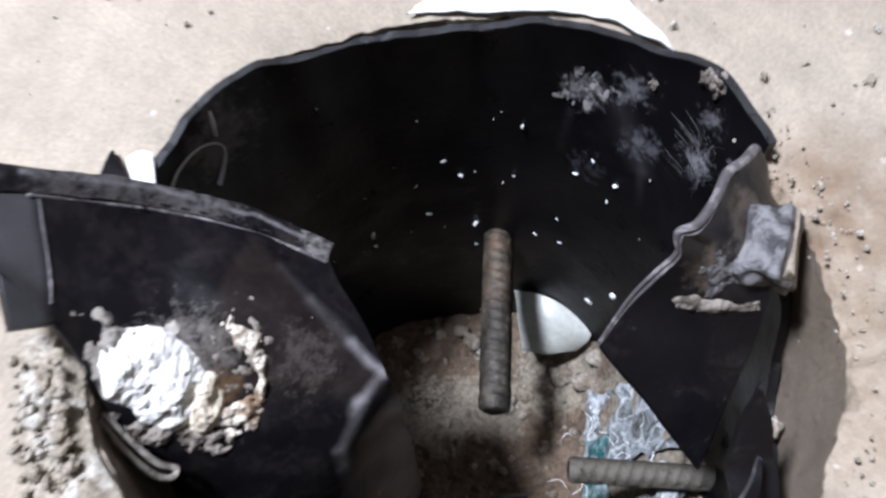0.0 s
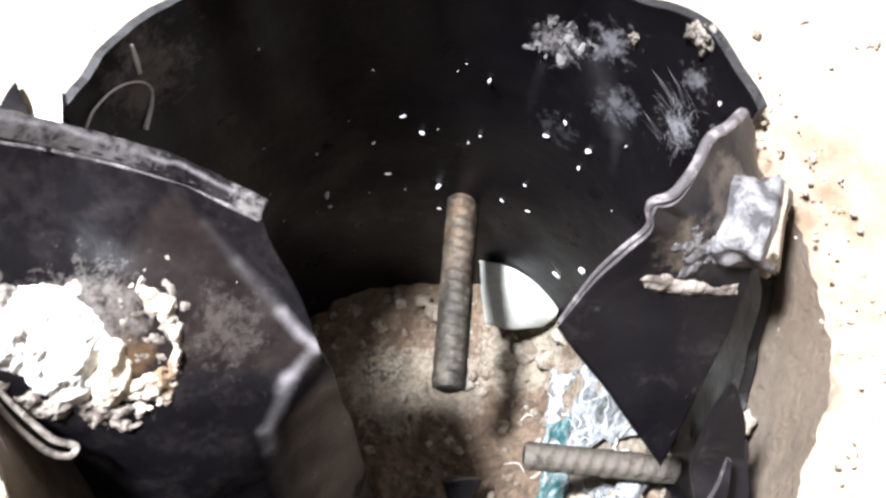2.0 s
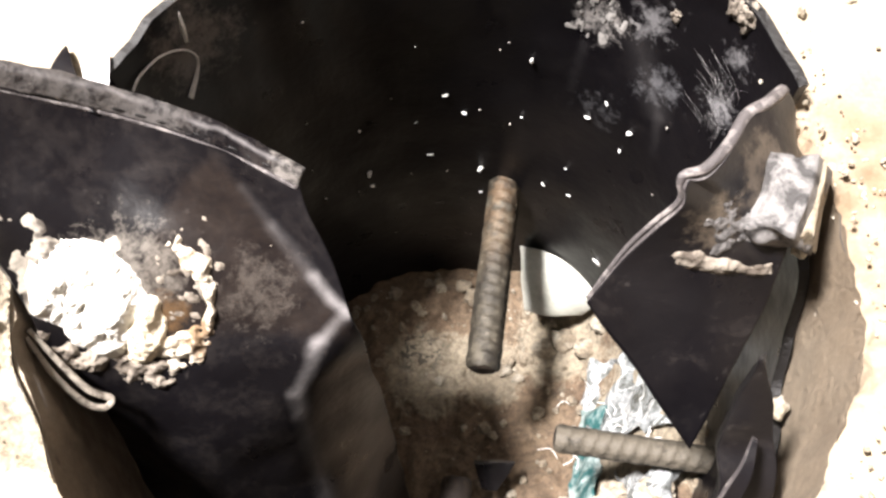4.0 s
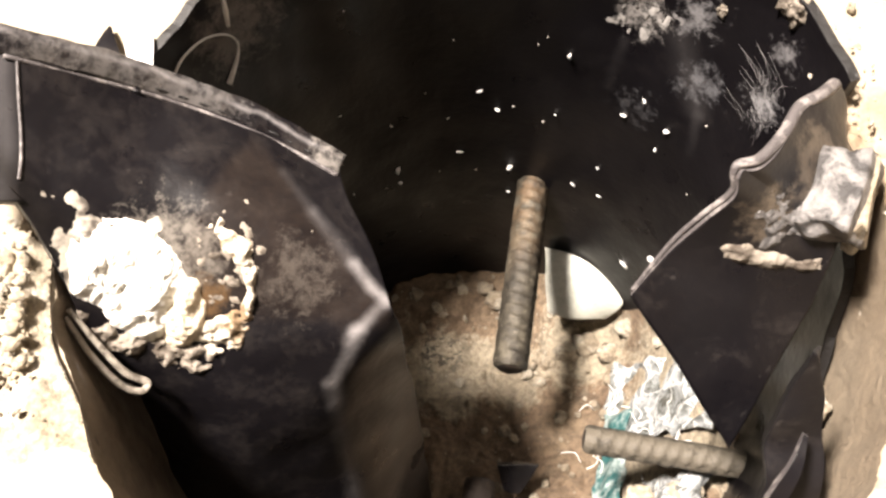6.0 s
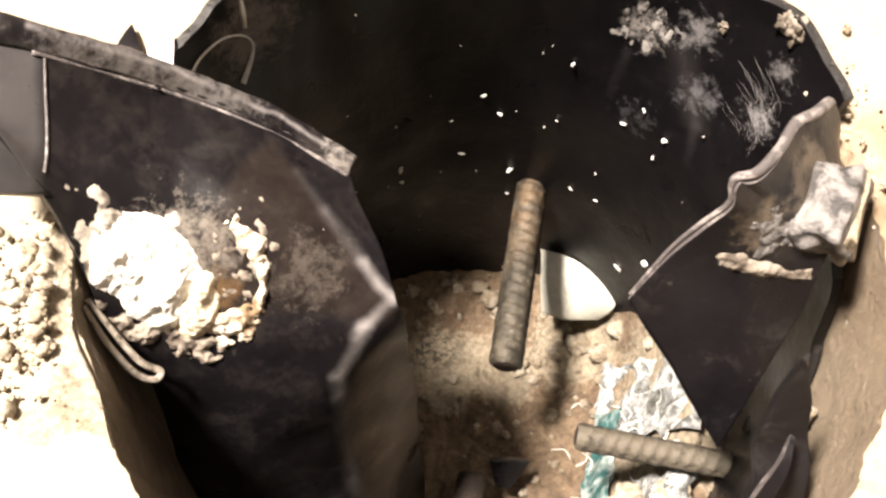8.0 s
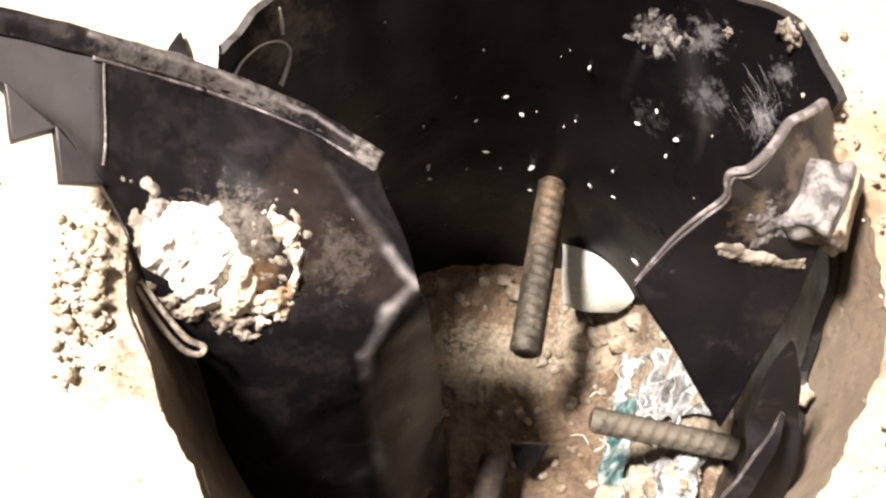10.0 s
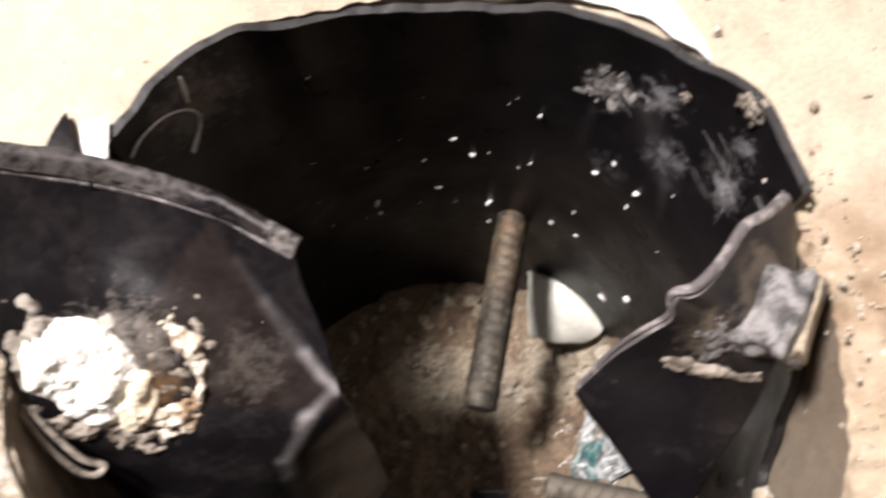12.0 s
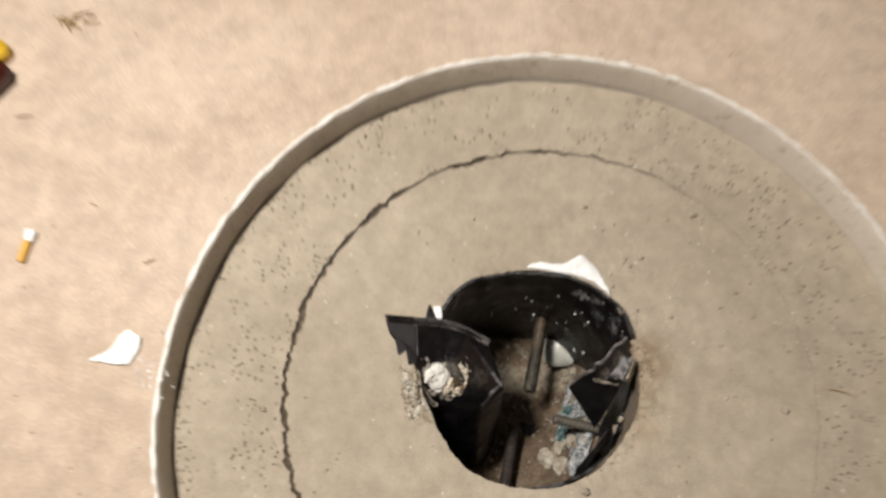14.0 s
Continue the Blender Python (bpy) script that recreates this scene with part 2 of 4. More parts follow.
# the muddy facet between the creases, its turned plane painted lighter, walled in by lines
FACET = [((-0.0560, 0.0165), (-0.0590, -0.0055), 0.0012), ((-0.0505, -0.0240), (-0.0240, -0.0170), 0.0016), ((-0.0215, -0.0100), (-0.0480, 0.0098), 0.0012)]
M_LINER = material("black_liner", plastic((
    ((0.0265, 0.0808, -0.022), 0.002, 0.019, 0.62, (0.48, 0.45, 0.43), 330.0),
    ((0.0386, 0.0757, -0.014), 0.002, 0.017, 0.45, (0.40, 0.39, 0.40), 240.0),
    ((0.0450, 0.0717, -0.034), 0.002, 0.017, 0.30, (0.33, 0.33, 0.35), 210.0),
    ((0.0569, 0.0632, -0.008), 0.002, 0.014, 0.35, (0.36, 0.35, 0.36), 260.0),
    ((0.0590, 0.0611, -0.024), 0.002, 0.015, 0.50, (0.42, 0.41, 0.42), 420.0),
    ((0.0330, 0.0780, -0.055), 0.002, 0.020, 0.16, (0.33, 0.33, 0.35), 300.0),
    ((-0.070, 0.045, -0.012), 0.006, 0.034, 0.42, (0.33, 0.28, 0.25), 160.0)), 0.03, 0.54, 0.85, gloss=0.20, folds=(
    ((0.0370, 0.0775, -0.0240), (0.0470, 0.0702, -0.0420), 0.0070, 0.07), ((0.0480, 0.0695, -0.0440), (0.0500, 0.0672, -0.0580), 0.0030, 0.07), ((0.0235, 0.0815, -0.0330), (0.0225, 0.0805, -0.0520), 0.0030, 0.05),
    ((-0.0650, 0.0530, -0.0120), (-0.0670, 0.0485, -0.0400), 0.0060, 0.07), ((-0.0600, 0.0575, -0.0200), (-0.0640, 0.0520, -0.0480), 0.0050, 0.05), ((-0.0755, 0.0380, -0.0050), (-0.0735, 0.0420, -0.0200), 0.0040, 0.09))))
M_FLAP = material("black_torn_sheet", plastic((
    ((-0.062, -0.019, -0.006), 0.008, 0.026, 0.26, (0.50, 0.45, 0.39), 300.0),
    ((-0.038, -0.012, -0.018), 0.004, 0.022, 0.13, (0.40, 0.35, 0.30), 330.0), ((-0.0545, -0.0225, -0.014), 0.004, 0.010, 0.9, (0.10, 0.058, 0.026), 120.0)), 0.07, 0.48, 0.85, FOLD_SHINE, FACET, 0.24, SHEEN_END))
M_RIDGE = material("scuffed_ridge", plastic((
    ((-0.085, 0.010, 0.0), 0.02, 0.05, 0.20, (0.42, 0.39, 0.37), 300.0),
    ((-0.04, 0.019, -0.02), 0.003, 0.014, 0.35, (0.5, 0.46, 0.42), 300.0)), 0.15, 0.46, folds=(
    ((-0.0984, 0.0085, 0.0245), (-0.0771, 0.0192, 0.0035), 0.0012, 0.55), ((-0.0771, 0.0192, 0.0035), (-0.0552, 0.0218, -0.0105), 0.0011, 0.5), ((-0.0552, 0.0218, -0.0105), (-0.0369, 0.0190, -0.0190), 0.0010, 0.45))))
M_PLATE = material("black_broken_plate", plastic((
    ((0.056, 0.0175, 0.0), 0.004, 0.016, 0.45, (0.22, 0.175, 0.13), 130.0),
    ((0.062, 0.030, 0.002), 0.006, 0.018, 0.30, (0.22, 0.175, 0.13), 150.0)), 0.11, folds=(
    ((0.0475, 0.0095, -0.0115), (0.0518, 0.0114, -0.0095), 0.0008, 0.4), ((0.0518, 0.0114, -0.0095), (0.0582, 0.0133, -0.0078), 0.0010, 0.7), ((0.0582, 0.0133, -0.0078), (0.0640, 0.0125, -0.0100), 0.0010, 0.6), ((0.0640, 0.0125, -0.0100), (0.0685, 0.0135, -0.0105), 0.0009, 0.5))))
M_CUT = material("cut_plastic_edge", stained((0.006, 0.005, 0.005), (0.045, 0.040, 0.037), 0.60, 0.5, 200.0))
M_TORN = material("pale_torn_edge", stained((0.085, 0.075, 0.075), (0.26, 0.235, 0.225), 0.5, 0.5, 200.0))
M_DIRT = material("rubble_dirt", earthy((0.125, 0.080, 0.050), (0.195, 0.140, 0.090), (0.32, 0.27, 0.20), cut=0.60, pale=(
    ((0.070, 0.016, -0.135), 0.020, 0.050, 0.95), ((-0.012, 0.026, -0.194), 0.012, 0.026, 0.95), ((0.012, 0.030, -0.190), 0.010, 0.022, 0.8), ((0.036, 0.048, -0.175), 0.012, 0.030, 0.95)), dark=(
    ((-0.018, 0.034, -0.196), 0.007, 0.014, 0.8), ((0.038, 0.026, -0.178), 0.003, 0.008, 0.7), ((0.020, 0.044, -0.188), 0.003, 0.010, 0.5))))
M_CLOD = material("mortar_clod", earthy((0.33, 0.27, 0.19), (0.50, 0.43, 0.33), (0.62, 0.57, 0.48), 700.0, 60.0, 0.5))
M_RUBBLE = material("dusty_rubble", earthy((0.20, 0.155, 0.105), (0.34, 0.285, 0.21), (0.42, 0.375, 0.30), 700.0, 60.0, 0.5))
M_REBAR = material("rusty_steel", rusty)
# dark cut-end rust; on the low bar it paints in the hole's dimness
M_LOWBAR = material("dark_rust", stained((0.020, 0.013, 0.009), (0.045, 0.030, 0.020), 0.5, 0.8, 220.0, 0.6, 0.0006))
M_DUSTY = material("dusty_steel", stained((0.105, 0.09, 0.068), (0.04, 0.034, 0.025), 0.55, 0.7, 220.0, 0.6, 0.0006))
M_FOAM = material("white_mortar", stained((0.82, 0.79, 0.72), (0.40, 0.33, 0.25), 0.60, 0.75, 110.0, 0.6, 0.0014))
M_CRUST = material("stained_mortar", stained((0.72, 0.64, 0.52), (0.22, 0.145, 0.08), 0.48, 0.8, 140.0, 0.8, 0.0015))
M_GREY = material("grey_mortar", stained((0.185, 0.175, 0.17), (0.030, 0.027, 0.026), 0.46, 0.55, 130.0, 0.6, 0.0015))
M_THIN = material("thin_mortar", stained((0.25, 0.215, 0.175), (0.07, 0.054, 0.04), 0.48, 0.75, 170.0, 0.6, 0.001))
M_DUSTING = material("mortar_film", stained((0.44, 0.40, 0.34), (0.075, 0.062, 0.05), 0.47, 0.75, 130.0, 0.5, 0.0006))
M_CREAM = material("cream_mortar", stained((0.74, 0.64, 0.48), (0.40, 0.29, 0.17), 0.56, 0.75, 120.0, 0.8, 0.0015))
M_CERAMIC = material("white_ceramic", stained((0.52, 0.52, 0.46), (0.40, 0.37, 0.29), 0.62, 0.35, 60.0, 0.2))
M_PAPER = material("white_paper", stained((0.86, 0.85, 0.83), (0.72, 0.70, 0.66), 0.6, 0.8, 60.0, 0.3))


def crinkled(nt, b):
    """Thin glossy film, creased in straight ridges, dirty in its folds."""
    v = node(nt, "ShaderNodeTexVoronoi", Scale=100.0)
    v.feature = "DISTANCE_TO_EDGE"
    warp = node(nt, "ShaderNodeTexNoise", Scale=90.0, Detail=4.0, Distortion=1.5)
    nt.links.new(coords(nt), warp.inputs["Vector"])
    shake = nt.nodes.new("ShaderNodeVectorMath")
    shake.operation = "MULTIPLY_ADD"
    nt.links.new(warp.outputs["Color"], shake.inputs[0])
    shake.inputs[1].default_value = (0.016, 0.016, 0.016)
    nt.links.new(coords(nt), shake.inputs[2])
    nt.links.new(shake.outputs[0], v.inputs["Vector"])
    c = ramp(nt, grain(nt, 110, 7, 0.7, 1.2), [(0.36, (0.060, 0.060, 0.052)), (0.50, (0.18, 0.19, 0.19)), (0.64, (0.34, 0.35, 0.355))])
    c = mix(nt, ramp(nt, v.outputs["Distance"], [(0.015, grey(0.5)), (0.12, grey(0))]), c, (0.62, 0.63, 0.62))
    nt.links.new(c, b.inputs["Base Color"])
    b.inputs["Roughness"].default_value = 0.2
    relief(nt, b, calc(nt, "ADD", calc(nt, "MULTIPLY", v.outputs["Distance"], -3.0), grain(nt, 200, 5, 0.6, 1.0)), 0.45, 0.0016)


M_FILM = material("white_film", crinkled)
M_TEAL = material("teal_film", stained((0.022, 0.085, 0.085), (0.26, 0.31, 0.30), 0.45, 0.4, 110.0, 0.4))
M_FIBRE = material("pale_fibre", stained((0.55, 0.51, 0.46), (0.35, 0.31, 0.27), 0.55, 0.8, 300.0))
M_STRAP = material("cream_strap", stained((0.34, 0.30, 0.25), (0.12, 0.10, 0.08), 0.50, 0.6, 260.0))
M_FILTER = material("cork_paper", stained((0.72, 0.42, 0.08), (0.55, 0.30, 0.06), 0.55, 0.7, 300.0))
M_RED = material("dark_red_plastic", stained((0.075, 0.012, 0.008), (0.03, 0.008, 0.006), 0.5, 0.35, 80.0, 0.2))
M_YELLOW = material("yellow_plastic", stained((0.80, 0.50, 0.03), (0.6, 0.36, 0.02), 0.6, 0.4, 80.0, 0.2))
M_SPLASH = material("grey_splash", stained((0.42, 0.40, 0.38), (0.05, 0.047, 0.045), 0.47, 0.7, 260.0, 0.2))
M_STREAK = material("grey_streak", stained((0.22, 0.21, 0.21), (0.045, 0.044, 0.045), 0.52, 0.6, 200.0, 0.4))
M_STRAW = material("dry_straw", stained((0.36, 0.24, 0.10), (0.16, 0.10, 0.05), 0.5, 0.9, 300.0))


# ---- mesh helpers ----
def part(name, bm, mat, parent=None, label="", smooth=True, sides=None):
    me = bpy.data.meshes.new(name)
    bm.normal_update()
    bm.to_mesh(me)
    bm.free()
    me.materials.append(mat)
    me.materials.append(sides or mat)
    if not any(p.use_smooth for p in me.polygons):
        for p in me.polygons:
            p.use_smooth = smooth
    ob = new(name, me)
    ob.parent = parent
    if label:
        tagged(ob, label)
    return ob


def thing(name, label, category, group=""):
    return tagged(new(name), label, category, group)


def wobble(v, scale, amount, seed=0.0):
    return noise.noise_vector(Vector(v) * scale + Vector((seed, seed * 1.7, -seed))) * amount


def bumps(v, scale, octaves=4):
    return noise.fractal(Vector(v) * scale, 1.0, 2.0, octaves)


def polar(bm, inner, outer, height, rings, segs, bias=1.0):
    """An annulus between two closed curves, inner(angle) and outer(angle) -> (x, y)."""
    rows = []
    for j in range(rings + 1):
        f = (j / rings) ** bias
        row = []
        for i in range(segs):
            a = 2 * math.pi * i / segs
            p, q = inner(a), outer(a)
            x, y = p[0] + (q[0] - p[0]) * f, p[1] + (q[1] - p[1]) * f
            row.append(bm.verts.new((x, y, height(x, y, f, a))))
        rows.append(row)
    for j in range(rings):
        for i in range(segs):
            k = (i + 1) % segs
            bm.faces.new((rows[j][i], rows[j + 1][i], rows[j + 1][k], rows[j][k]))
    return rows


def spline(points, t):
    """A smooth curve through points, t from 0 to 1."""
    n = len(points) - 1
    k = min(int(t * n), n - 1)
    u = t * n - k
    p = [Vector(points[min(max(k + d, 0), n)]) for d in (-1, 0, 1, 2)]
    return 0.5 * (2 * p[1] + (p[2] - p[0]) * u + (2 * p[0] - 5 * p[1] + 4 * p[2] - p[3]) * u * u + (3 * p[1] - p[0] - 3 * p[2] + p[3]) * u ** 3)


def sheet(rows, nu, nv, thick, crumple=0.0, scale=60.0, seed=0.0, cut=None):
    """A bent sheet with thickness through a grid of control points. cut(u, v) -> True leaves a cell out."""
    grid = []
    for j in range(nv + 1):
        line = [spline([r[c] for r in rows], j / nv) for c in range(len(rows[0]))]
        grid.append([spline(line, i / nu) for i in range(nu + 1)])
    grid = [[p + wobble(p, scale, crumple, seed) for p in row] for row in grid]
    bm = bmesh.new()
    front, back = [], []
    for j in range(nv + 1):
        a, b = [], []
        for i in range(nu + 1):
            du = grid[j][min(i + 1, nu)] - grid[j][max(i - 1, 0)]
            dv = grid[min(j + 1, nv)][i] - grid[max(j - 1, 0)][i]
            n = du.cross(dv).normalized()
            a.append(bm.verts.new(grid[j][i] + n * thick / 2))
            b.append(bm.verts.new(grid[j][i] - n * thick / 2))
        front.append(a), back.append(b)
    keep = {(i, j) for j in range(nv) for i in range(nu) if not (cut and cut((i + 0.5) / nu, (j + 0.5) / nv))}
    for i, j in keep:
        bm.faces.new((front[j][i], front[j][i + 1], front[j + 1][i + 1], front[j + 1][i])).smooth = True
        bm.faces.new((back[j][i], back[j + 1][i], back[j + 1][i + 1], back[j][i + 1])).smooth = True
        for (di, dj), (p, q) in {(0, -1): ((0, 0), (1, 0)), (1, 0): ((1, 0), (1, 1)), (0, 1): ((1, 1), (0, 1)), (-1, 0): ((0, 1), (0, 0))}.items():
            if (i + di, j + dj) not in keep:
                bm.faces.new((front[j + p[1]][i + p[0]], back[j + p[1]][i + p[0]], back[j + q[1]][i + q[0]], front[j + q[1]][i + q[0]])).material_index = 1
    loose = [v for v in bm.verts if not v.link_faces]
    bmesh.ops.delete(bm, geom=loose, context="VERTS")
    return bm


def tube(points, radii, segs=8, flat=1.0, steps=24):
    """A round or flattened strand along a smooth curve."""
    bm = bmesh.new()
    rings = []
    for s in range(steps + 1):
        t = s / steps
        p = spline(points, t)
        d = (spline(points, min(t + 0.01, 1)) - spline(points, max(t - 0.01, 0))).normalized()
        side = d.cross(Vector((0, 0, 1)))
        side = side.normalized() if side.length > 1e-4 else Vector((1, 0, 0))
        up = side.cross(d)
        k = min(int(t * (len(radii) - 1)), len(radii) - 2)
        r = radii[k] + (radii[k + 1] - radii[k]) * (t * (len(radii) - 1) - k)
        rings.append([bm.verts.new(p + (side * math.cos(a) + up * math.sin(a) * flat) * r) for a in [2 * math.pi * k / segs for k in range(segs)]])
    for a, b in zip(rings, rings[1:]):
        for k in range(segs):
            bm.faces.new((a[k], a[(k + 1) % segs], b[(k + 1) % segs], b[k]))
    bm.faces.new(rings[0][::-1]), bm.faces.new(rings[-1])
    return bm


def lump(place, size, detail=3, rough=0.35, scale=None, turn=None, seed=0.0):
    """An uneven clod: a ball pushed about by noise."""
    bm = bmesh.new()
    bmesh.ops.create_icosphere(bm, subdivisions=detail, radius=1.0)
    m = (turn or Matrix.Identity(3)).to_4x4()
    for v in bm.verts:
        n = v.co.normalized()
        d = 1 + rough * bumps(n * 1.4 + Vector((seed, -seed, seed * 0.5)), 1.0, 5)
        v.co = Vector(place) + m @ Vector((n.x * d * size[0], n.y * d * size[1], n.z * d * size[2]))
    return bm


def merge(bm, other):
    me = bpy.data.meshes.new("joining")
    other.to_mesh(me)
    other.free()
    bm.from_mesh(me)
    bpy.data.meshes.remove(me)


# ---- the floor, its round recess and the shaft ----
CX, CY, R_REC, DEEP = 0.028, -0.026, 0.295, 0.030
SEG = 360


def ring(r, x=CX, y=CY, jag=0.0, scale=30.0, seed=0.0):
    def at(a):
        p = (x + r * math.cos(a), y + r * math.sin(a))
        d = jag * bumps((p[0], p[1], seed), scale, 5)
        return (p[0] + d * math.cos(a), p[1] + d * math.sin(a))
    return at


def floor_height(x, y, f, a):
    return DEEP + 0.0006 * bumps((x, y, 3.0), 6.0)


lip_edge = ring(R_REC + 0.0045, jag=0.0016, scale=60.0)
lip_foot = ring(R_REC - 0.001, jag=0.0012, scale=25.0, seed=4.0)
bm = bmesh.new()
polar(bm, lip_edge, ring(3.75), floor_height, 40, SEG, 3.0)
tagged(part("floor", bm, M_FLOOR), "smooth beige concrete floor with scattered dust and scraps", "floor", kind="structure")

bm = bmesh.new()
polar(bm, lip_edge, lip_foot, lambda x, y, f, a: DEEP * (1 - f ** 1.5) - 0.008 * f ** 2 + 0.0008 * bumps((x, y, f * 0.1), 70.0), 14, SEG)
tagged(part("recess_wall", bm, M_EDGE), "pale chipped concrete edge round the shallow recess", "wall", kind="structure")


bm = bmesh.new()
polar(bm, lip_edge, ring(R_REC + 0.0085, jag=0.0030, scale=90.0, seed=9.0), lambda x, y, f, a: floor_height(x, y, f, a) + 0.0007 - 0.0012 * f * f, 4, SEG * 2)
tagged(part("recess_rim", bm, M_RIM), "whitish worn rim of the recess", "trim", kind="structure")


def crack(offset):
    def at(a):
        p = Vector((0.022 + 0.2095 * math.cos(a), -0.012 + 0.2095 * math.sin(a), 0))
        jag = 0.0022 * bumps(p, 45.0, 5) + 0.0020 * bumps(p, 200.0, 4)
        # widest over the left and far arcs, closing to a hairline elsewhere
        left = 0.5 + 0.5 * math.cos(a - math.radians(168))
        wide = 0.00012 + 0.0044 * max(0.0, left - 0.40) * (0.7 + 0.8 * bumps(p, 60.0, 3))
        d = jag + offset * max(wide, 0.0001)
        return (p.x + d * math.cos(a), p.y + d * math.sin(a))
    return at


def slab_height(x, y, f, a):
    return 0.0009 * bumps((x, y, 0.0), 14.0) + 0.00035 * bumps((x, y, 1.0), 160.0)


RIM = {-180: 0.0858, -152: 0.0852, -141: 0.0828, -130: 0.0845, -118: 0.0868, -107: 0.0890, -77: 0.0885, -45: 0.0895, -25: 0.0875, 0: 0.0880, 20: 0.0885, 30: 0.0825, 37: 0.0885, 52: 0.0918, 66: 0.0902, 82: 0.0872, 94: 0.0850, 110: 0.0838, 126: 0.0848, 138: 0.0885, 148: 0.0889, 160: 0.0865, 180: 0.0858}
TOP = {30: 0.004, 42: 0.006, 51: 0.007, 64: 0.002, 82: 0.0010, 94: -0.0025, 110: -0.003, 126: -0.002, 138: 0.001, 150: 0.001, 170: 0.0}
LOW = {-90: -0.05, -60: -0.035, -25: -0.042, -10: -0.047, 0: -0.053, 7: -0.045, 16: -0.024, 25: -0.014, 35: -0.012}


def between(table, a):
    """A value by angle in degrees from a small table."""
    d = (math.degrees(a) + 180) % 360 - 180
    keys = sorted(table)
    d = min(max(d, keys[0]), keys[-1])
    for k, n in zip(keys, keys[1:]):
        if d <= n:
            f = (d - k) / (n - k)
            f = f * f * (3 - 2 * f)
            return table[k] * (1 - f) + table[n] * f


def hole_edge(a):
    r = between(RIM, a) + 0.0008
    p = Vector((r * math.cos(a), r * math.sin(a), 0))
    d = 0.0008 * bumps(p, 60.0, 4) + 0.0009 * bumps(p, 200.0, 3)
    return (p.x + d * math.cos(a), p.y + d * math.sin(a))


def inner_height(x, y, f, a):
    side = max(0.0, math.cos(a - math.radians(5))) ** 2
    worn = max(0.0, 1 - f / (0.09 + 0.12 * side * (1 + 0.3 * bumps((x, y, 4.0), 20.0))))
    return slab_height(x, y, f, a) - worn ** 2 * (0.0012 + 0.007 * side * (0.7 + bumps((x, y, 2.0), 60.0))) + min(1.0, worn * 1.6) * side * 0.0010 * bumps((x, y, 7.0), 130.0)


def slab_rim(a):
    """The recess floor stops short of its wall on the left, where a dirty gap is added for the rim's shadow line."""
    x, y = lip_foot(a)
    left = max(0.0, 0.5 + 0.5 * math.cos(a - math.radians(165)) - 0.45)
    w = 0.0085 * left * (0.55 + 0.6 * bumps((x, y, 6.0), 20.0, 5))
    return (x - max(w, -0.0005) * math.cos(a), y - max(w, -0.0005) * math.sin(a))


bm = bmesh.new()
polar(bm, crack(1), slab_rim, slab_height, 40, SEG * 2)
tagged(part("recess_floor", bm, M_OUTER), "pitted sandy concrete ring of the recess floor", "floor", kind="structure")
bm = bmesh.new()
polar(bm, hole_edge, crack(-1), inner_height, 70, SEG * 2, 1.5)
tagged(part("recess_floor", bm, M_SLAB), "sandy concrete disc of the recess floor round the hole", "floor", kind="structure")
bm = bmesh.new()
polar(bm, ring(0.200, 0.022, -0.012), ring(0.219, 0.022, -0.012), lambda x, y, f, a: -0.0042 + 0.0012 * bumps((x, y, 2.0), 120.0), 12, SEG * 2)
# dark bed of the foot gap, which draws the rim's shadow line
polar(bm, ring(R_REC - 0.014), ring(R_REC + 0.002), lambda x, y, f, a: -0.0055, 2, SEG)
tagged(part("crack_bed", bm, M_GAP), "dark dirt down in the ring crack, and the rim's shadow line at the wall foot", "ground", kind="structure")

bm = bmesh.new()
polar(bm, hole_edge, ring(0.0925, 0, 0, 0.002, 50.0), lambda x, y, f, a: -0.008 - 0.222 * f + 0.001 * bumps((x, y, f), 60.0), 24, SEG)
bmesh.ops.reverse_faces(bm, faces=bm.faces[:])
# a short shoulder joins the worn edge to the shaft
polar(bm, hole_edge, hole_edge, lambda x, y, f, a: inner_height(x, y, 0, a) * (1 - f) - 0.008 * f, 1, SEG)
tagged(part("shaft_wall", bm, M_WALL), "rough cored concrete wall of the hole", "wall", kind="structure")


def bed(x, y):
    """Height of the rubble at the bottom: deepest at the far left, heaped to the right."""
    t = min(max((x + 0.012) / 0.07, 0.0), 1.0)
    s = min(max((0.03 - y) / 0.07, 0.0), 1.0)
    h = -0.199 + 0.042 * t * t * (3 - 2 * t) * (0.45 + 0.55 * s) + 0.006 * s
    q = min(max((x - 0.046) / 0.036, 0.0), 1.0)
    h += 0.050 * q * q * (3 - 2 * q)
    r = math.hypot(x, y)
    side = max(0.0, math.cos(math.atan2(y, x) - 0.35))
    q = min(max((r - 0.060) / 0.024, 0.0), 1.0)
    h += 0.040 * q * q * side
    h = min(h, -0.117)
    return h + 0.0050 * bumps((x, y, 0.4), 45.0) + 0.0028 * bumps((x, y, 5.0), 170.0)


bm = bmesh.new()
polar(bm, ring(0.0002, 0, 0), ring(0.094, 0, 0), lambda x, y, f, a: bed(x, y), 110, 260)
bmesh.ops.reverse_faces(bm, faces=bm.faces[:])
tagged(part("shaft_bottom", bm, M_DIRT), "brown dirt and crumbled mortar at the bottom of the hole", "ground", kind="structure")

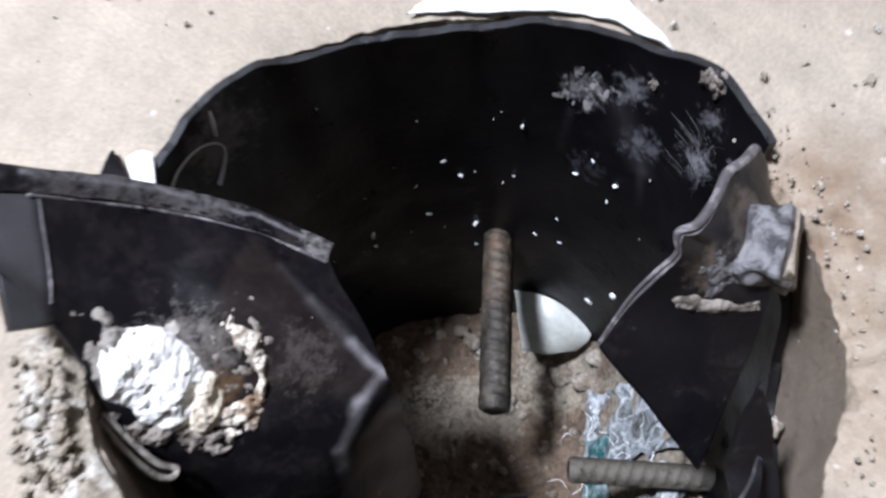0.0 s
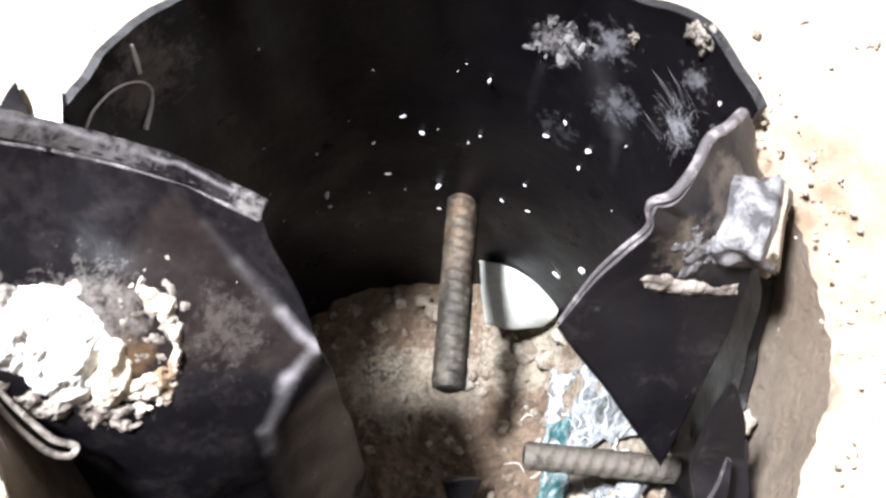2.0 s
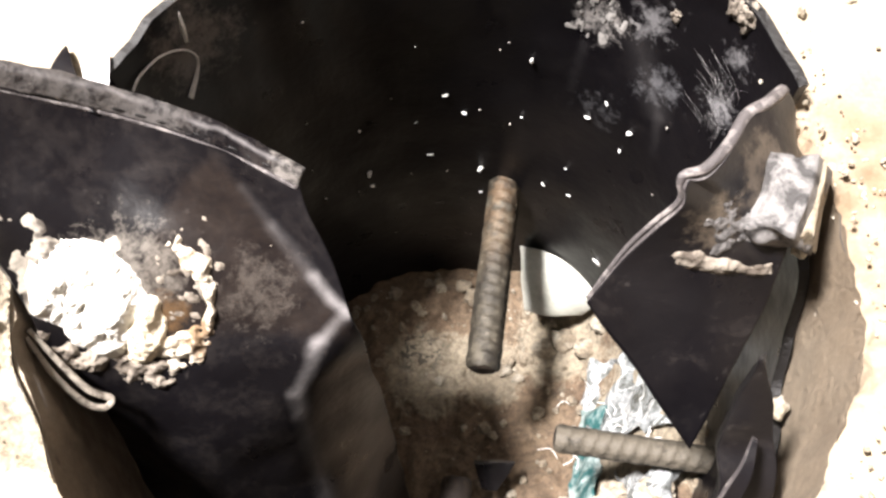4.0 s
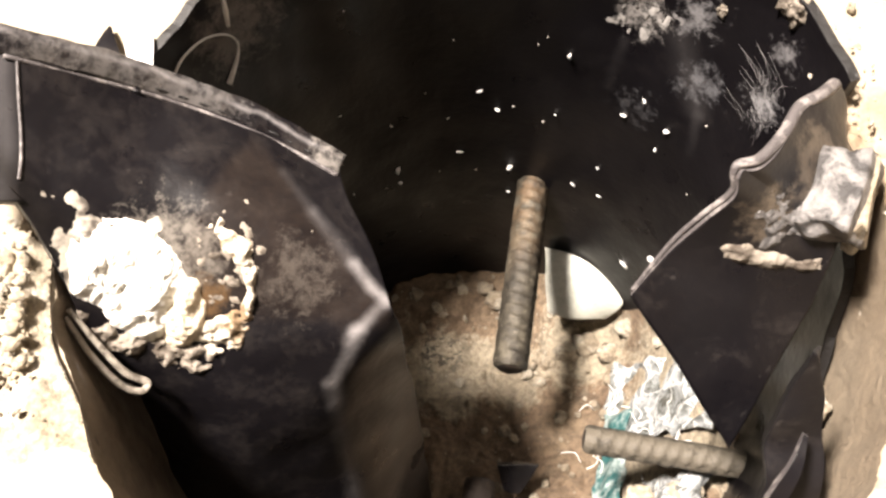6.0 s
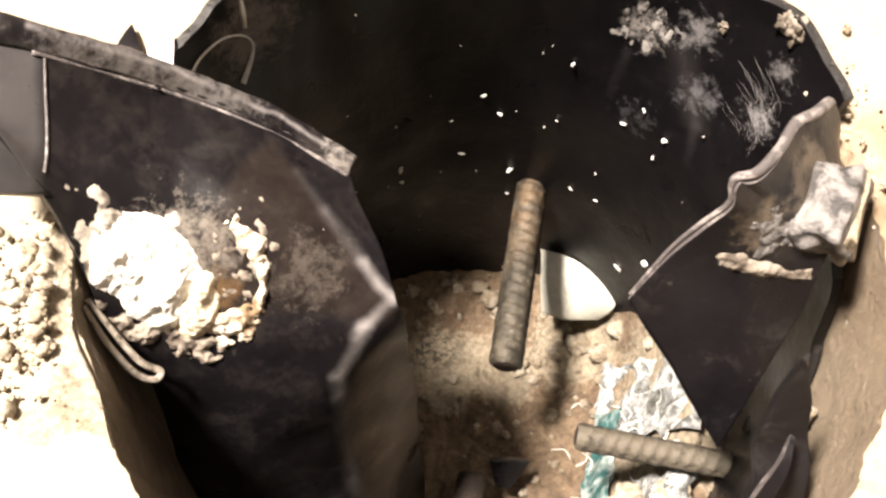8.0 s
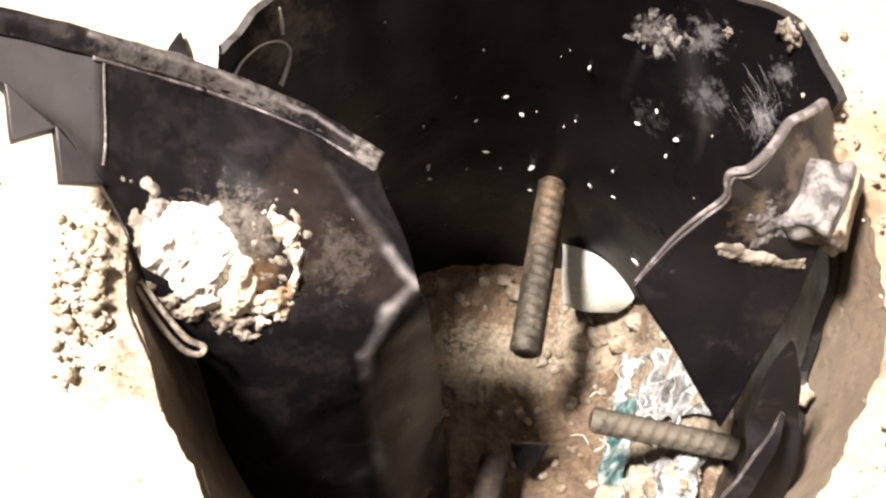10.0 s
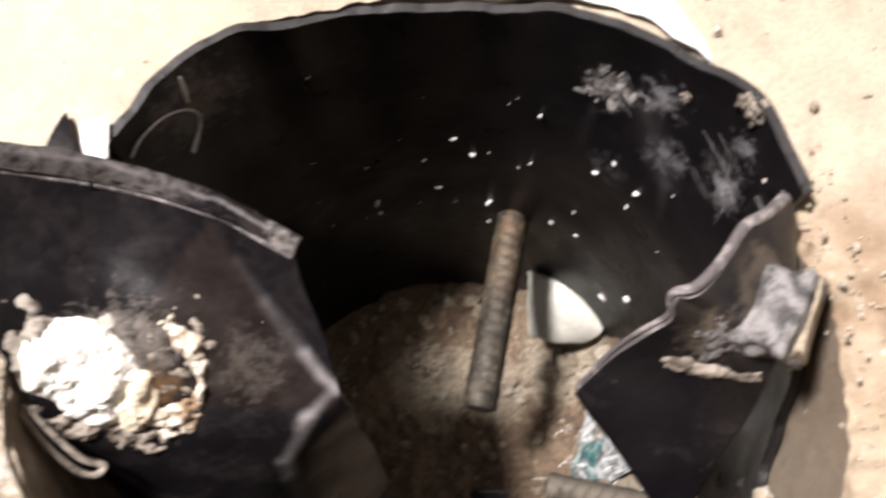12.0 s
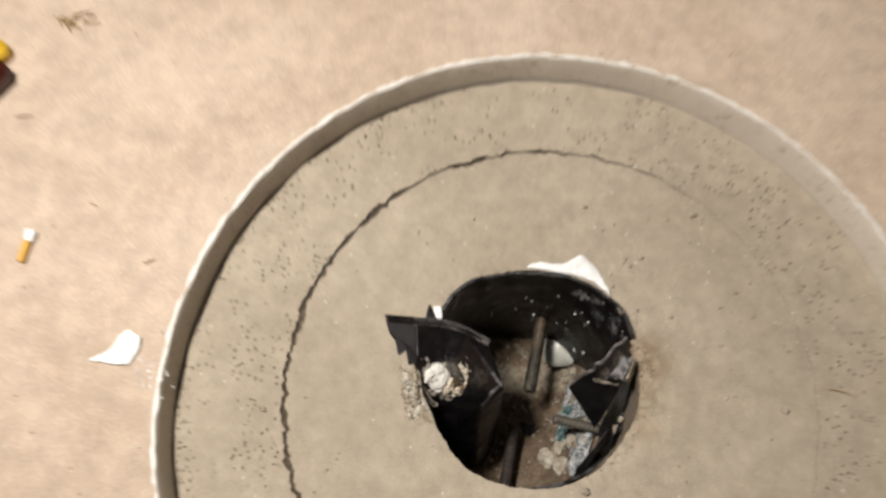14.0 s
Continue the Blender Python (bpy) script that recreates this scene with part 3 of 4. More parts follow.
# the room round it
bm = bmesh.new()
bmesh.ops.create_cube(bm, size=1.0, matrix=Matrix.Translation((0, 0, 2.68)) @ Matrix.Diagonal((5.2, 5.2, 0.1, 1)))
tagged(part("ceiling", bm, M_PLASTER), "plain plastered ceiling", "ceiling", kind="structure")
for name, x, y, sx, sy in (("wall_north", 0, 2.55, 5.2, 0.1), ("wall_south", 0, -2.55, 5.2, 0.1), ("wall_east", 2.55, 0, 0.1, 5.0), ("wall_west", -2.55, 0, 0.1, 5.0)):
    bm = bmesh.new()
    bmesh.ops.create_cube(bm, size=1.0, matrix=Matrix.Translation((x, y, 1.33)) @ Matrix.Diagonal((sx, sy, 2.6, 1)))
    tagged(part(name, bm, M_PLASTER), "plain plastered wall", "wall", kind="structure")

# ---- the broken black plastic sleeve ----
sleeve = thing("plastic_sleeve", "broken black plastic sleeve lining the hole, torn and bent", "sleeve")


def liner(a0, a1, top, bottom, seg, rows, seed, snug, low=0.0855, taper=0.05):
    def at(a, f):
        t = top(a)
        z = t + (bottom - t) * f
        deep = min(max(-z / 0.06, 0.0), 1.0)
        r = (between(RIM, a) - snug) * (1 - deep) + low * deep + taper * min(z, 0.0) + 0.0010 * noise.noise((math.cos(a) * 3, math.sin(a) * 3, z * 30 + seed))
        return (r * math.cos(a), r * math.sin(a), z)
    grid = [[at(math.radians(a0 + (a1 - a0) * i / 60), (j / 24) ** 1.4) for i in range(61)] for j in range(25)]
    return sheet(grid, seg, rows, 0.0024, 0.0004, 50.0, seed)


def far_top(a):
    d = math.degrees(a)
    return between(TOP, a) + 0.0010 * noise.noise((d * 0.15, 0, 0)) + 0.0007 * noise.noise((d * 0.6, 3, 0))


part("back_wall", liner(36, 163, far_top, -0.215, 200, 80, 1.0, 0.0008), M_LINER, sleeve, sides=M_CUT)
part("front_wall", liner(-88, 41, lambda a: between(LOW, a) + 0.003 * noise.noise((a * 9, 1, 1)), -0.215, 110, 40, 7.0, 0.0030, 0.0880, 0.0), M_LINER, sleeve, sides=M_CUT)

EDGE = [(-0.1195, 0.0020, 0.0360), (-0.0984, 0.0099, 0.0225), (-0.0771, 0.0205, 0.0015), (-0.0552, 0.0230, -0.0120), (-0.0369, 0.0198, -0.0200)]
BAND = [(-0.1175, -0.0020, 0.0330), (-0.0975, 0.0063, 0.0200), (-0.0758, 0.0168, -0.0020), (-0.0562, 0.0195, -0.0140), (-0.0378, 0.0174, -0.0220)]
FLAP = [
    BAND,
    [(-0.1100, -0.0105, 0.0295), (-0.0925, -0.0070, 0.0145), (-0.0735, -0.0015, 0.0000), (-0.0545, 0.0025, -0.0072), (-0.0320, 0.0080, -0.0215)],
    [(-0.0935, -0.0165, 0.0190), (-0.0825, -0.0165, 0.0050), (-0.0675, -0.0135, -0.0050), (-0.0470, -0.0095, -0.0102), (-0.0235, -0.0020, -0.0230)],
    [(-0.0813, -0.0275, 0.0005), (-0.0735, -0.0265, -0.0080), (-0.0600, -0.0240, -0.0155), (-0.0400, -0.0190, -0.0210), (-0.0180, -0.0105, -0.0250)],
    [(-0.0758, -0.0357, -0.0120), (-0.0660, -0.0345, -0.0200), (-0.0520, -0.0335, -0.0290), (-0.0268, -0.0222, -0.0290), (-0.0160, -0.0125, -0.0300)],
    [(-0.0680, -0.0420, -0.0340), (-0.0560, -0.0425, -0.0420), (-0.0440, -0.0415, -0.0450), (-0.0272, -0.0300, -0.0440), (-0.0145, -0.0150, -0.0450)],
    [(-0.0680, -0.0530, -0.0750), (-0.0530, -0.0550, -0.0750), (-0.0400, -0.0510, -0.0750), (-0.0250, -0.0405, -0.0750), (-0.0120, -0.0180, -0.0750)],
    [(-0.0660, -0.0660, -0.1200), (-0.0500, -0.0660, -0.1200), (-0.0340, -0.0625, -0.1200), (-0.0180, -0.0560, -0.1200), (-0.0080, -0.0270, -0.1200)],
    [(-0.0580, -0.0700, -0.2050), (-0.0430, -0.0720, -0.2050), (-0.0250, -0.0700, -0.2050), (-0.0100, -0.0620, -0.2050), (-0.0020, -0.0420, -0.2050)],
]


def on_flap(u, v):
    return spline([spline([r[c] for r in FLAP], v) for c in range(5)], u)


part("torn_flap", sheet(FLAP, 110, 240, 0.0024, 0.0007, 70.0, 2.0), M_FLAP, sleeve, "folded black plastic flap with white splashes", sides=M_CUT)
part("ridge", sheet([EDGE, [tuple(Vector(a).lerp(Vector(b), 0.5) + Vector((0, 0.0006, 0.0012))) for a, b in zip(EDGE, BAND)], BAND], 90, 8, 0.0034, 0.0005, 160.0, 3.0), M_RIDGE, sleeve, "scuffed grey moulded ridge along the torn edge")


def panel_line(v):
    """Where the flap, v of its way down, crosses the line at which its painted grey sheen begins."""
    (ax, ay), (bx, by) = SHEEN_END[0][:2]
    for k in range(200):
        p = on_flap(k / 400, v)
        if (bx - ax) * (p.y - ay) - (by - ay) * (p.x - ax) < 0:
            break
    return p + Vector((0.0008, 0, 0.0010))


part("seam", tube([panel_line(v) for v in (0.01, 0.07, 0.13, 0.19, 0.25)], (0.0003, 0.0004), 6, 1.0, 40), M_TORN, sleeve, "thin raised moulding line")
for k in range(13):
    a, b = (spline(BAND, 0.34 + 0.048 * k + d) + Vector((0.0004, 0.0001, 0.0021)) for d in (0.0, 0.026))
    part("notch", tube([a, a.lerp(b, 0.5), b], (0.0004, 0.0005, 0.0003), 6, 0.6, 6), M_CUT, sleeve)
part("seam", tube([Vector(BAND[k]) + Vector((0.0004, -0.0016, 0.0016)) for k in (1, 2, 3, 4)], (0.0005, 0.0006), 6, 1.0, 40), M_TORN, sleeve, "thin pale line under the ridge")
for tip, a, b in (((-0.1005, -0.0225, 0.0265), (-0.1075, -0.0110, 0.0285), (-0.0965, -0.0150, 0.0215)), ((-0.0915, -0.0258, 0.0185), (-0.0970, -0.0145, 0.0220), (-0.0865, -0.0205, 0.0110))):
    mid = [tuple(Vector(p).lerp(Vector(q), f)) for f in (0.0, 0.5, 1.0) for p, q in ((a, b),)]
    rows = [[tuple(Vector(m).lerp(Vector(tip), f) + Vector((0, 0, 0.0003))) for m in mid] for f in (0.0, 0.5, 0.97)]
    part("spike", sheet(rows, 12, 16, 0.0022, 0.0003, 110.0, 10.0), M_FLAP, sleeve, sides=M_CUT)
TEAR = [(0.0665, 0.0480, 0.0060), (0.0625, 0.0422, 0.0089), (0.0584, 0.0370, 0.0101), (0.0552, 0.0290, 0.0113), (0.0512, 0.0216, 0.0119), (0.0474, 0.0198, 0.0121), (0.0468, 0.0182, 0.0108), (0.0476, 0.0166, 0.0068), (0.0440, 0.0138, -0.0006), (0.0402, 0.0103, -0.0086), (0.0350, 0.0030, -0.0210)]
ALONG = (0.0, 0.08, 0.16, 0.27, 0.40, 0.48, 0.52, 0.57, 0.70, 0.82, 1.0)
MIDDLE = [(0.0690, 0.0462, 0.0030), (0.0640, 0.0300, 0.0040), (0.0600, 0.0190, 0.0000), (0.0590, 0.0100, -0.0140), (0.0510, -0.0072, -0.0360)]
LOWER = [(0.0712, 0.0435, -0.0030), (0.0730, 0.0290, -0.0030), (0.0725, 0.0160, -0.0090), (0.0725, 0.0060, -0.0240), (0.0670, -0.0178, -0.0510)]
PLATE = [TEAR] + [[tuple(spline(row, t)) for t in ALONG] for row in (MIDDLE, LOWER)]


part("broken_plate", sheet(PLATE, 100, 40, 0.0026, 0.0005, 60.0, 6.0), M_PLATE, sleeve, "broken black plate with a pale torn edge", sides=M_TORN)
part("torn_edge", tube([Vector(p) + Vector((-0.0003, 0.0002, 0.0006)) + wobble(p, 300.0, 0.0006) for p in TEAR], (0.0015, 0.0014, 0.0013, 0.0010, 0.0007, 0.0006, 0.0005), 8, 0.8, 110), M_TORN, sleeve, "pale whitened tear line")
SHARD = [
    [(0.0668, -0.0105, 0.0040), (0.0672, -0.0108, 0.0040), (0.0676, -0.0110, 0.0038)],
    [(0.0659, -0.0230, -0.0180), (0.0720, -0.0210, -0.0160), (0.0760, -0.0195, -0.0150)],
    [(0.0690, -0.0350, -0.0310), (0.0760, -0.0340, -0.0300), (0.0805, -0.0325, -0.0300)],
    [(0.0650, -0.0560, -0.0800), (0.0740, -0.0540, -0.0800), (0.0800, -0.0500, -0.0800)],
]
part("shard", sheet(SHARD, 14, 40, 0.0022, 0.0007, 110.0, 8.0), M_PLATE, sleeve, sides=M_CUT)
SHARD2 = [
    [(0.0705, -0.0232, -0.0100), (0.0709, -0.0234, -0.0100), (0.0714, -0.0236, -0.0100)],
    [(0.0668, -0.0360, -0.0180), (0.0685, -0.0362, -0.0180), (0.0705, -0.0365, -0.0180)],
    [(0.0600, -0.0560, -0.0500), (0.0630, -0.0570, -0.0500), (0.0660, -0.0580, -0.0500)],
]
part("shard", sheet(SHARD2, 10, 30, 0.0022, 0.0006, 110.0, 9.0), M_PLATE, sleeve, sides=M_TORN)
SPIKE = [
    [(-0.0924, 0.0286, 0.0015), (-0.0922, 0.0286, 0.0015), (-0.0920, 0.0286, 0.0015)],
    [(-0.0916, 0.0200, 0.0035), (-0.0885, 0.0205, 0.0035), (-0.0855, 0.0210, 0.0030)],
    [(-0.0905, 0.0105, 0.0050), (-0.0850, 0.0115, 0.0040), (-0.0785, 0.0130, 0.0025)],
]
part("spike", sheet(SPIKE, 12, 16, 0.0022, 0.0005, 110.0, 10.0), M_PLATE, sleeve, sides=M_CUT)


# ---- steel bars ----
def rebar(start, end, r, label, mat):
    """A ribbed bar cut square, with slanting ribs and two seams along it."""
    a, b = Vector(start), Vector(end)
    length, n, m = (b - a).length, int((b - a).length / 0.0008), 32
    q = (b - a).to_track_quat("Z", "Y").to_matrix()
    bm = bmesh.new()
    rings = []
    for j in range(n + 1):
        s = length * j / n
        row = []
        for k in range(m):
            t = 2 * math.pi * k / m
            half = (t % math.pi) / math.pi
            rib = max(0.0, math.cos(2 * math.pi * (s / 0.0040 + half * 0.9))) ** 3 * math.sin(math.pi * half) ** 0.5
            seam = max(0.0, 1 - min(half, 1 - half) / 0.06)
            end_round = 0.0006 * max(0.0, 1 - min(s, length - s) / 0.0012)
            d = r + 0.0009 * max(rib, seam) - end_round + 0.0003 * noise.noise((math.cos(t) * 4, math.sin(t) * 4, s * 300))
            row.append(bm.verts.new(a + q @ Vector((d * math.cos(t), d * math.sin(t), s))))
        rings.append(row)
    for p, o in zip(rings, rings[1:]):
        for k in range(m):
            bm.faces.new((p[k], p[(k + 1) % m], o[(k + 1) % m], o[k]))
    bm.faces.new(rings[0][::-1])
    bar = thing("steel_bar", label, "rebar", "cut bars in the hole")
    part("shank", bm, mat, bar)
    # the cut end, sheared a little hollow
    bm = bmesh.new()
    loops = []
    for f in (1.0, 0.86, 0.55, 0.2):
        loops.append([bm.verts.new(a + q @ Vector(((r - 0.0006) * f * math.cos(2 * math.pi * k / m), (r - 0.0006) * f * math.sin(2 * math.pi * k / m), length + 0.0007 * (1 - f) * f * 2 + 0.0002 * noise.noise((f * 9, k * 0.4, 0))))) for k in range(m)])
    for p, o in zip(loops, loops[1:]):
        for k in range(m):
            bm.faces.new((p[k], p[(k + 1) % m], o[(k + 1) % m], o[k]))
    bm.faces.new(loops[-1])
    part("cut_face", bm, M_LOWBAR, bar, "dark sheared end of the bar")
    return bar


rebar((0.0055, 0.0860, -0.1170), (0.0122, 0.0080, -0.1150), 0.0049, "rusty ribbed steel bar cut off, jutting out of the sleeve wall", M_REBAR)
rebar((0.0920, -0.0070, -0.1060), (0.0385, -0.0110, -0.1050), 0.0035, "grey dusty steel bar cut off, jutting out over the rubble", M_DUSTY)
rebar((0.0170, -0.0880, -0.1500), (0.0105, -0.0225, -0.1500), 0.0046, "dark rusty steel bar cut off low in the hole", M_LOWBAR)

# ---- mortar, stones and scraps ----


def crust(u0, u1, v0, v1, n, height, skin=FLAP):
    """A crust grown on a sheet: kept only where height(place) is above nothing."""
    bm = bmesh.new()
    base, grid, tall = [], [], []
    for j in range(n + 1):
        line = [spline([r[c] for r in skin], v0 + (v1 - v0) * j / n) for c in range(len(skin[0]))]
        base.append([spline(line, u0 + (u1 - u0) * i / n) for i in range(n + 1)])
    for j in range(n + 1):
        row, hs = [], []
        for i in range(n + 1):
            p = base[j][i]
            nrm = (base[j][min(i + 1, n)] - base[j][max(i - 1, 0)]).cross(base[min(j + 1, n)][i] - base[max(j - 1, 0)][i]).normalized()
            nrm = nrm if nrm.z > 0 else -nrm
            t = height(p)
            hs.append(t)
            row.append(bm.verts.new(p + nrm * (0.0012 + max(t, -0.0008))))
        grid.append(row), tall.append(hs)
    for j in range(n):
        for i in range(n):
            if max(tall[j][i], tall[j][i + 1], tall[j + 1][i], tall[j + 1][i + 1]) > 0:
                bm.faces.new((grid[j][i], grid[j][i + 1], grid[j + 1][i + 1], grid[j + 1][i]))
    bmesh.ops.delete(bm, geom=[v for v in bm.verts if not v.link_faces], context="VERTS")
    return bm


def oval(p, x, y, rx, ry, turn=0.0):
    """How far p lies from the middle of an oval seen from above: 1 on its edge."""
    dx, dy = p.x - x, p.y - y
    c, q = math.cos(turn), math.sin(turn)
    return math.hypot((dx * c + dy * q) / rx, (dy * c - dx * q) / ry)


def white_heap(p):
    d = oval(p, -0.0690, -0.0238, 0.0112, 0.0100, -0.5) - 0.20 * bumps(p, 70.0, 3)
    if d > 1.06:
        return -0.001
    pit = max(0.0, bumps(p, 300.0, 2) - 0.45)
    return 0.0042 * (1 - max(d, 0.0) ** 2.4 + 0.42 * bumps(p, 160.0, 4)) - 0.0030 * pit + 0.0002 * bumps(p, 600.0, 3)


def cream_heap(p):
    d = oval(p, -0.0598, -0.0262, 0.0042, 0.0066, -0.3)
    return 0.0036 * (1 - d ** 2.2 + 0.45 * bumps(p, 190.0, 4)) + 0.0003 * bumps(p, 500.0, 3)


def ring_heap(p):
    d = oval(p, -0.0560, -0.0187, 0.0105, 0.0100)
    a = math.atan2(p.y + 0.0187, p.x + 0.0560)
    arc = 1.0 if -2.1 < a < 1.5 else -0.6
    wide = 0.18 + 0.14 * bumps(p, 90.0, 2)
    return 0.0012 * (arc - ((d - 0.90) / wide) ** 2 + 1.2 * bumps(p, 330.0, 5)) + 0.0003 * bumps(p, 520.0, 3)


def dusting(p):
    d = oval(p, -0.0745, -0.0200, 0.0120, 0.0105, 0.4)
    return 0.0004 * (0.60 - d ** 2 + 0.9 * bumps(p, 150.0, 6))


def lower_band(p):
    d = abs((p.y + 0.0345) - 0.13 * (p.x + 0.068)) / 0.0022
    along = 1 - abs((p.x + 0.0660) / 0.0120) ** 4
    return 0.0010 * (min(along, 1 - d * d) - 0.25 + 1.2 * bumps(p, 300.0, 5))


def splash(p):
    d = oval(p, -0.0520, -0.0150, 0.0230, 0.0150)
    return 0.0006 * (-0.05 - d + 1.15 * bumps(p, 360.0, 5))


mortar = thing("mortar_patch", "crusted white mortar with a brown-stained ring, dried on the torn flap", "mortar")
part("dusting", crust(0.0, 0.60, 0.12, 0.48, 150, dusting), M_DUSTING, mortar, "thin greyish mortar film")
part("white_mass", crust(0.0, 0.55, 0.16, 0.52, 170, white_heap), M_FOAM, mortar, "lumpy bright white mortar")
part("cream_lump", crust(0.20, 0.70, 0.20, 0.52, 130, cream_heap), M_CREAM, mortar, "cream mortar lump beside a brown hollow")
part("crust_ring", crust(0.20, 0.90, 0.14, 0.54, 190, ring_heap), M_CRUST, mortar, "broken cream crust")
part("lower_crust", crust(0.0, 0.70, 0.36, 0.56, 150, lower_band), M_THIN, mortar)
tagged(part("mortar_splash", crust(0.10, 0.98, 0.06, 0.50, 190, splash), M_THIN), "thin splashes of dried mortar on the torn flap", "mortar", kind="stuff")


def plate_smear(p):
    d = oval(p, 0.0600, 0.0185, 0.0085, 0.0048, 0.25)
    return 0.0010 * (0.40 - d * d + 0.9 * bumps(p, 240.0, 5))


def plate_ridge(p):
    d = abs(p.y - 0.0128 - 0.14 * (p.x - 0.0590) - 0.0006 * bumps(p, 160.0, 2)) / 0.0011
    return 0.0011 * (min(1 - d * d, 1 - abs((p.x - 0.0610) / 0.0110) ** 4) - 0.15 + 0.6 * bumps(p, 320.0, 4))


def block(place, size, turn, seed, mat, name, label, category):
    bm = bmesh.new()
    bmesh.ops.create_cube(bm, size=1.0)
    bmesh.ops.subdivide_edges(bm, edges=bm.edges[:], cuts=9, use_grid_fill=True)
    m = Matrix.LocRotScale(place, Euler([radians(a) for a in turn]), None)
    for v in bm.verts:
        p = Vector(v.co) * 2
        p = p.lerp(p.normalized() * 1.25, 0.22)
        p += wobble(p, 1.1, 0.26, seed) + wobble(p, 3.0, 0.06, seed)
        v.co = m @ Vector((p.x * size[0] / 2, p.y * size[1] / 2, p.z * size[2] / 2))
    return tagged(part(name, bm, mat), label, category)


block((0.0700, 0.0250, 0.0008), (0.0120, 0.0185, 0.0105), (12, -28, -12), 6.3, M_GREY, "mortar_block", "mottled grey and white mortar chunk stuck on the broken plate", "mortar")
block((0.0757, 0.0255, -0.0008), (0.0046, 0.0185, 0.0130), (10, -20, -8), 2.0, M_CLOD, "mortar_block", "beige broken face of a mortar chunk at the rim", "mortar")
tagged(part("mortar_splash", crust(0.20, 0.85, 0.10, 0.95, 130, plate_smear, PLATE), M_GREY), "pale grey mortar smeared on the broken plate", "mortar", "smears on the broken plate")
tagged(part("mortar_splash", crust(0.45, 0.85, 0.10, 0.98, 150, plate_ridge, PLATE), M_THIN), "thin beige mortar ridge across the broken plate", "mortar", "smears on the broken plate")
bm = bmesh.new()
STONE = [
    [(0.0165, 0.0735, -0.158), (0.0310, 0.0700, -0.154), (0.0500, 0.0600, -0.160)],
    [(0.0190, 0.0640, -0.161), (0.0330, 0.0610, -0.157), (0.0490, 0.0585, -0.162)],
    [(0.0225, 0.0530, -0.170), (0.0320, 0.0520, -0.168), (0.0440, 0.0560, -0.168)],
]
tagged(part("tile_piece", sheet(STONE, 24, 18, 0.006, 0.0006, 90.0, 4.0), M_CERAMIC), "white rounded broken ceramic piece lying on the rubble", "tile")



def heap(count, spot, small, big, seed):
    bm = bmesh.new()
    r = random.Random(seed)
    for k in range(count):
        x, y, z = spot(r)
        s = small + (big - small) * r.random() ** 3
        e = Euler((r.random() * 6, r.random() * 6, r.random() * 6)).to_matrix()
        merge(bm, lump((x, y, z + s * 0.45), (s, s * (0.6 + 0.4 * r.random()), s * (0.5 + 0.4 * r.random())), 2, 0.5, None, e, k * 0.37 + seed))
    return bm


def on_bed(r):
    a, q = r.random() * 6.283, 0.078 * math.sqrt(r.random())
    x, y = q * math.cos(a) + 0.012, q * math.sin(a)
    return x, y, bed(x, y)


tagged(part("rubble", heap(300, on_bed, 0.0005, 0.0032, 1), M_RUBBLE, smooth=False), "loose crumbs of mortar and gravel on the dirt", "rubble", kind="stuff")


def left_pile(r):
    a, q = radians(206 + 6.5 * r.gauss(0, 1)), 0.0900 + 0.013 * r.random() ** 1.5
    return q * math.cos(a), q * math.sin(a), 0.0035 * max(0.0, 1 - (q - 0.0905) / 0.013)


tagged(part("crumbs", heap(170, left_pile, 0.0004, 0.0021, 2), M_CLOD), "pile of sandy mortar crumbs beside the hole", "rubble", kind="stuff")


bm = bmesh.new()
N = 90
pile = []
for j in range(N + 1):
    row = []
    for i in range(N + 1):
        x, y = -0.112 + 0.056 * i / N, -0.086 + 0.066 * j / N
        a, q = math.atan2(y, x), math.hypot(x, y)
        out = q - between(RIM, a) - 0.001
        ang = math.degrees(a) % 360
        along = 1 - abs((ang - 207) / 15) ** 2.5
        t = 0.0042 * min(along, 1 - out / 0.015) * min(1.0, max(0.0, out / 0.004)) * (0.75 + 0.9 * bumps((x, y, 0), 110.0, 5)) - 0.0004
        if -0.0022 < out <= 0:
            fit_in = (between(RIM, a) + 0.0012) / q
            x, y, t = x * fit_in, y * fit_in, -0.0004
        row.append((bm.verts.new((x, y, t + 0.0004)), t if out > -0.0022 else -1))
    pile.append(row)
for j in range(N):
    for i in range(N):
        cell = (pile[j][i], pile[j][i + 1], pile[j + 1][i + 1], pile[j + 1][i])
        if min(c[1] for c in cell) > -0.0012:
            bm.faces.new([c[0] for c in cell])
bmesh.ops.delete(bm, geom=[v for v in bm.verts if not v.link_faces], context="VERTS")
tagged(part("sand", bm, M_CLOD), "low heap of sandy mortar crumbs beside the hole", "sand", kind="stuff")


def right_rim(r):
    a, q = radians(-60 + 110 * r.random()), 0.091 + 0.014 * r.random() ** 1.5
    return q * math.cos(a), q * math.sin(a), -0.003


tagged(part("crumbs", heap(150, right_rim, 0.0003, 0.0012, 3), M_CLOD, smooth=False), "sandy crumbs along the worn edge of the hole", "rubble", kind="stuff")


def sand_tongue(r):
    a, q = radians(27 + 9 * r.gauss(0, 1)), 0.083 + 0.016 * r.random()
    return q * math.cos(a), q * math.sin(a), -0.001


tagged(part("crumbs", heap(60, sand_tongue, 0.0003, 0.0011, 31), M_CLOD, smooth=False), "sandy crumbs slumped at the edge of the hole", "rubble", kind="stuff")


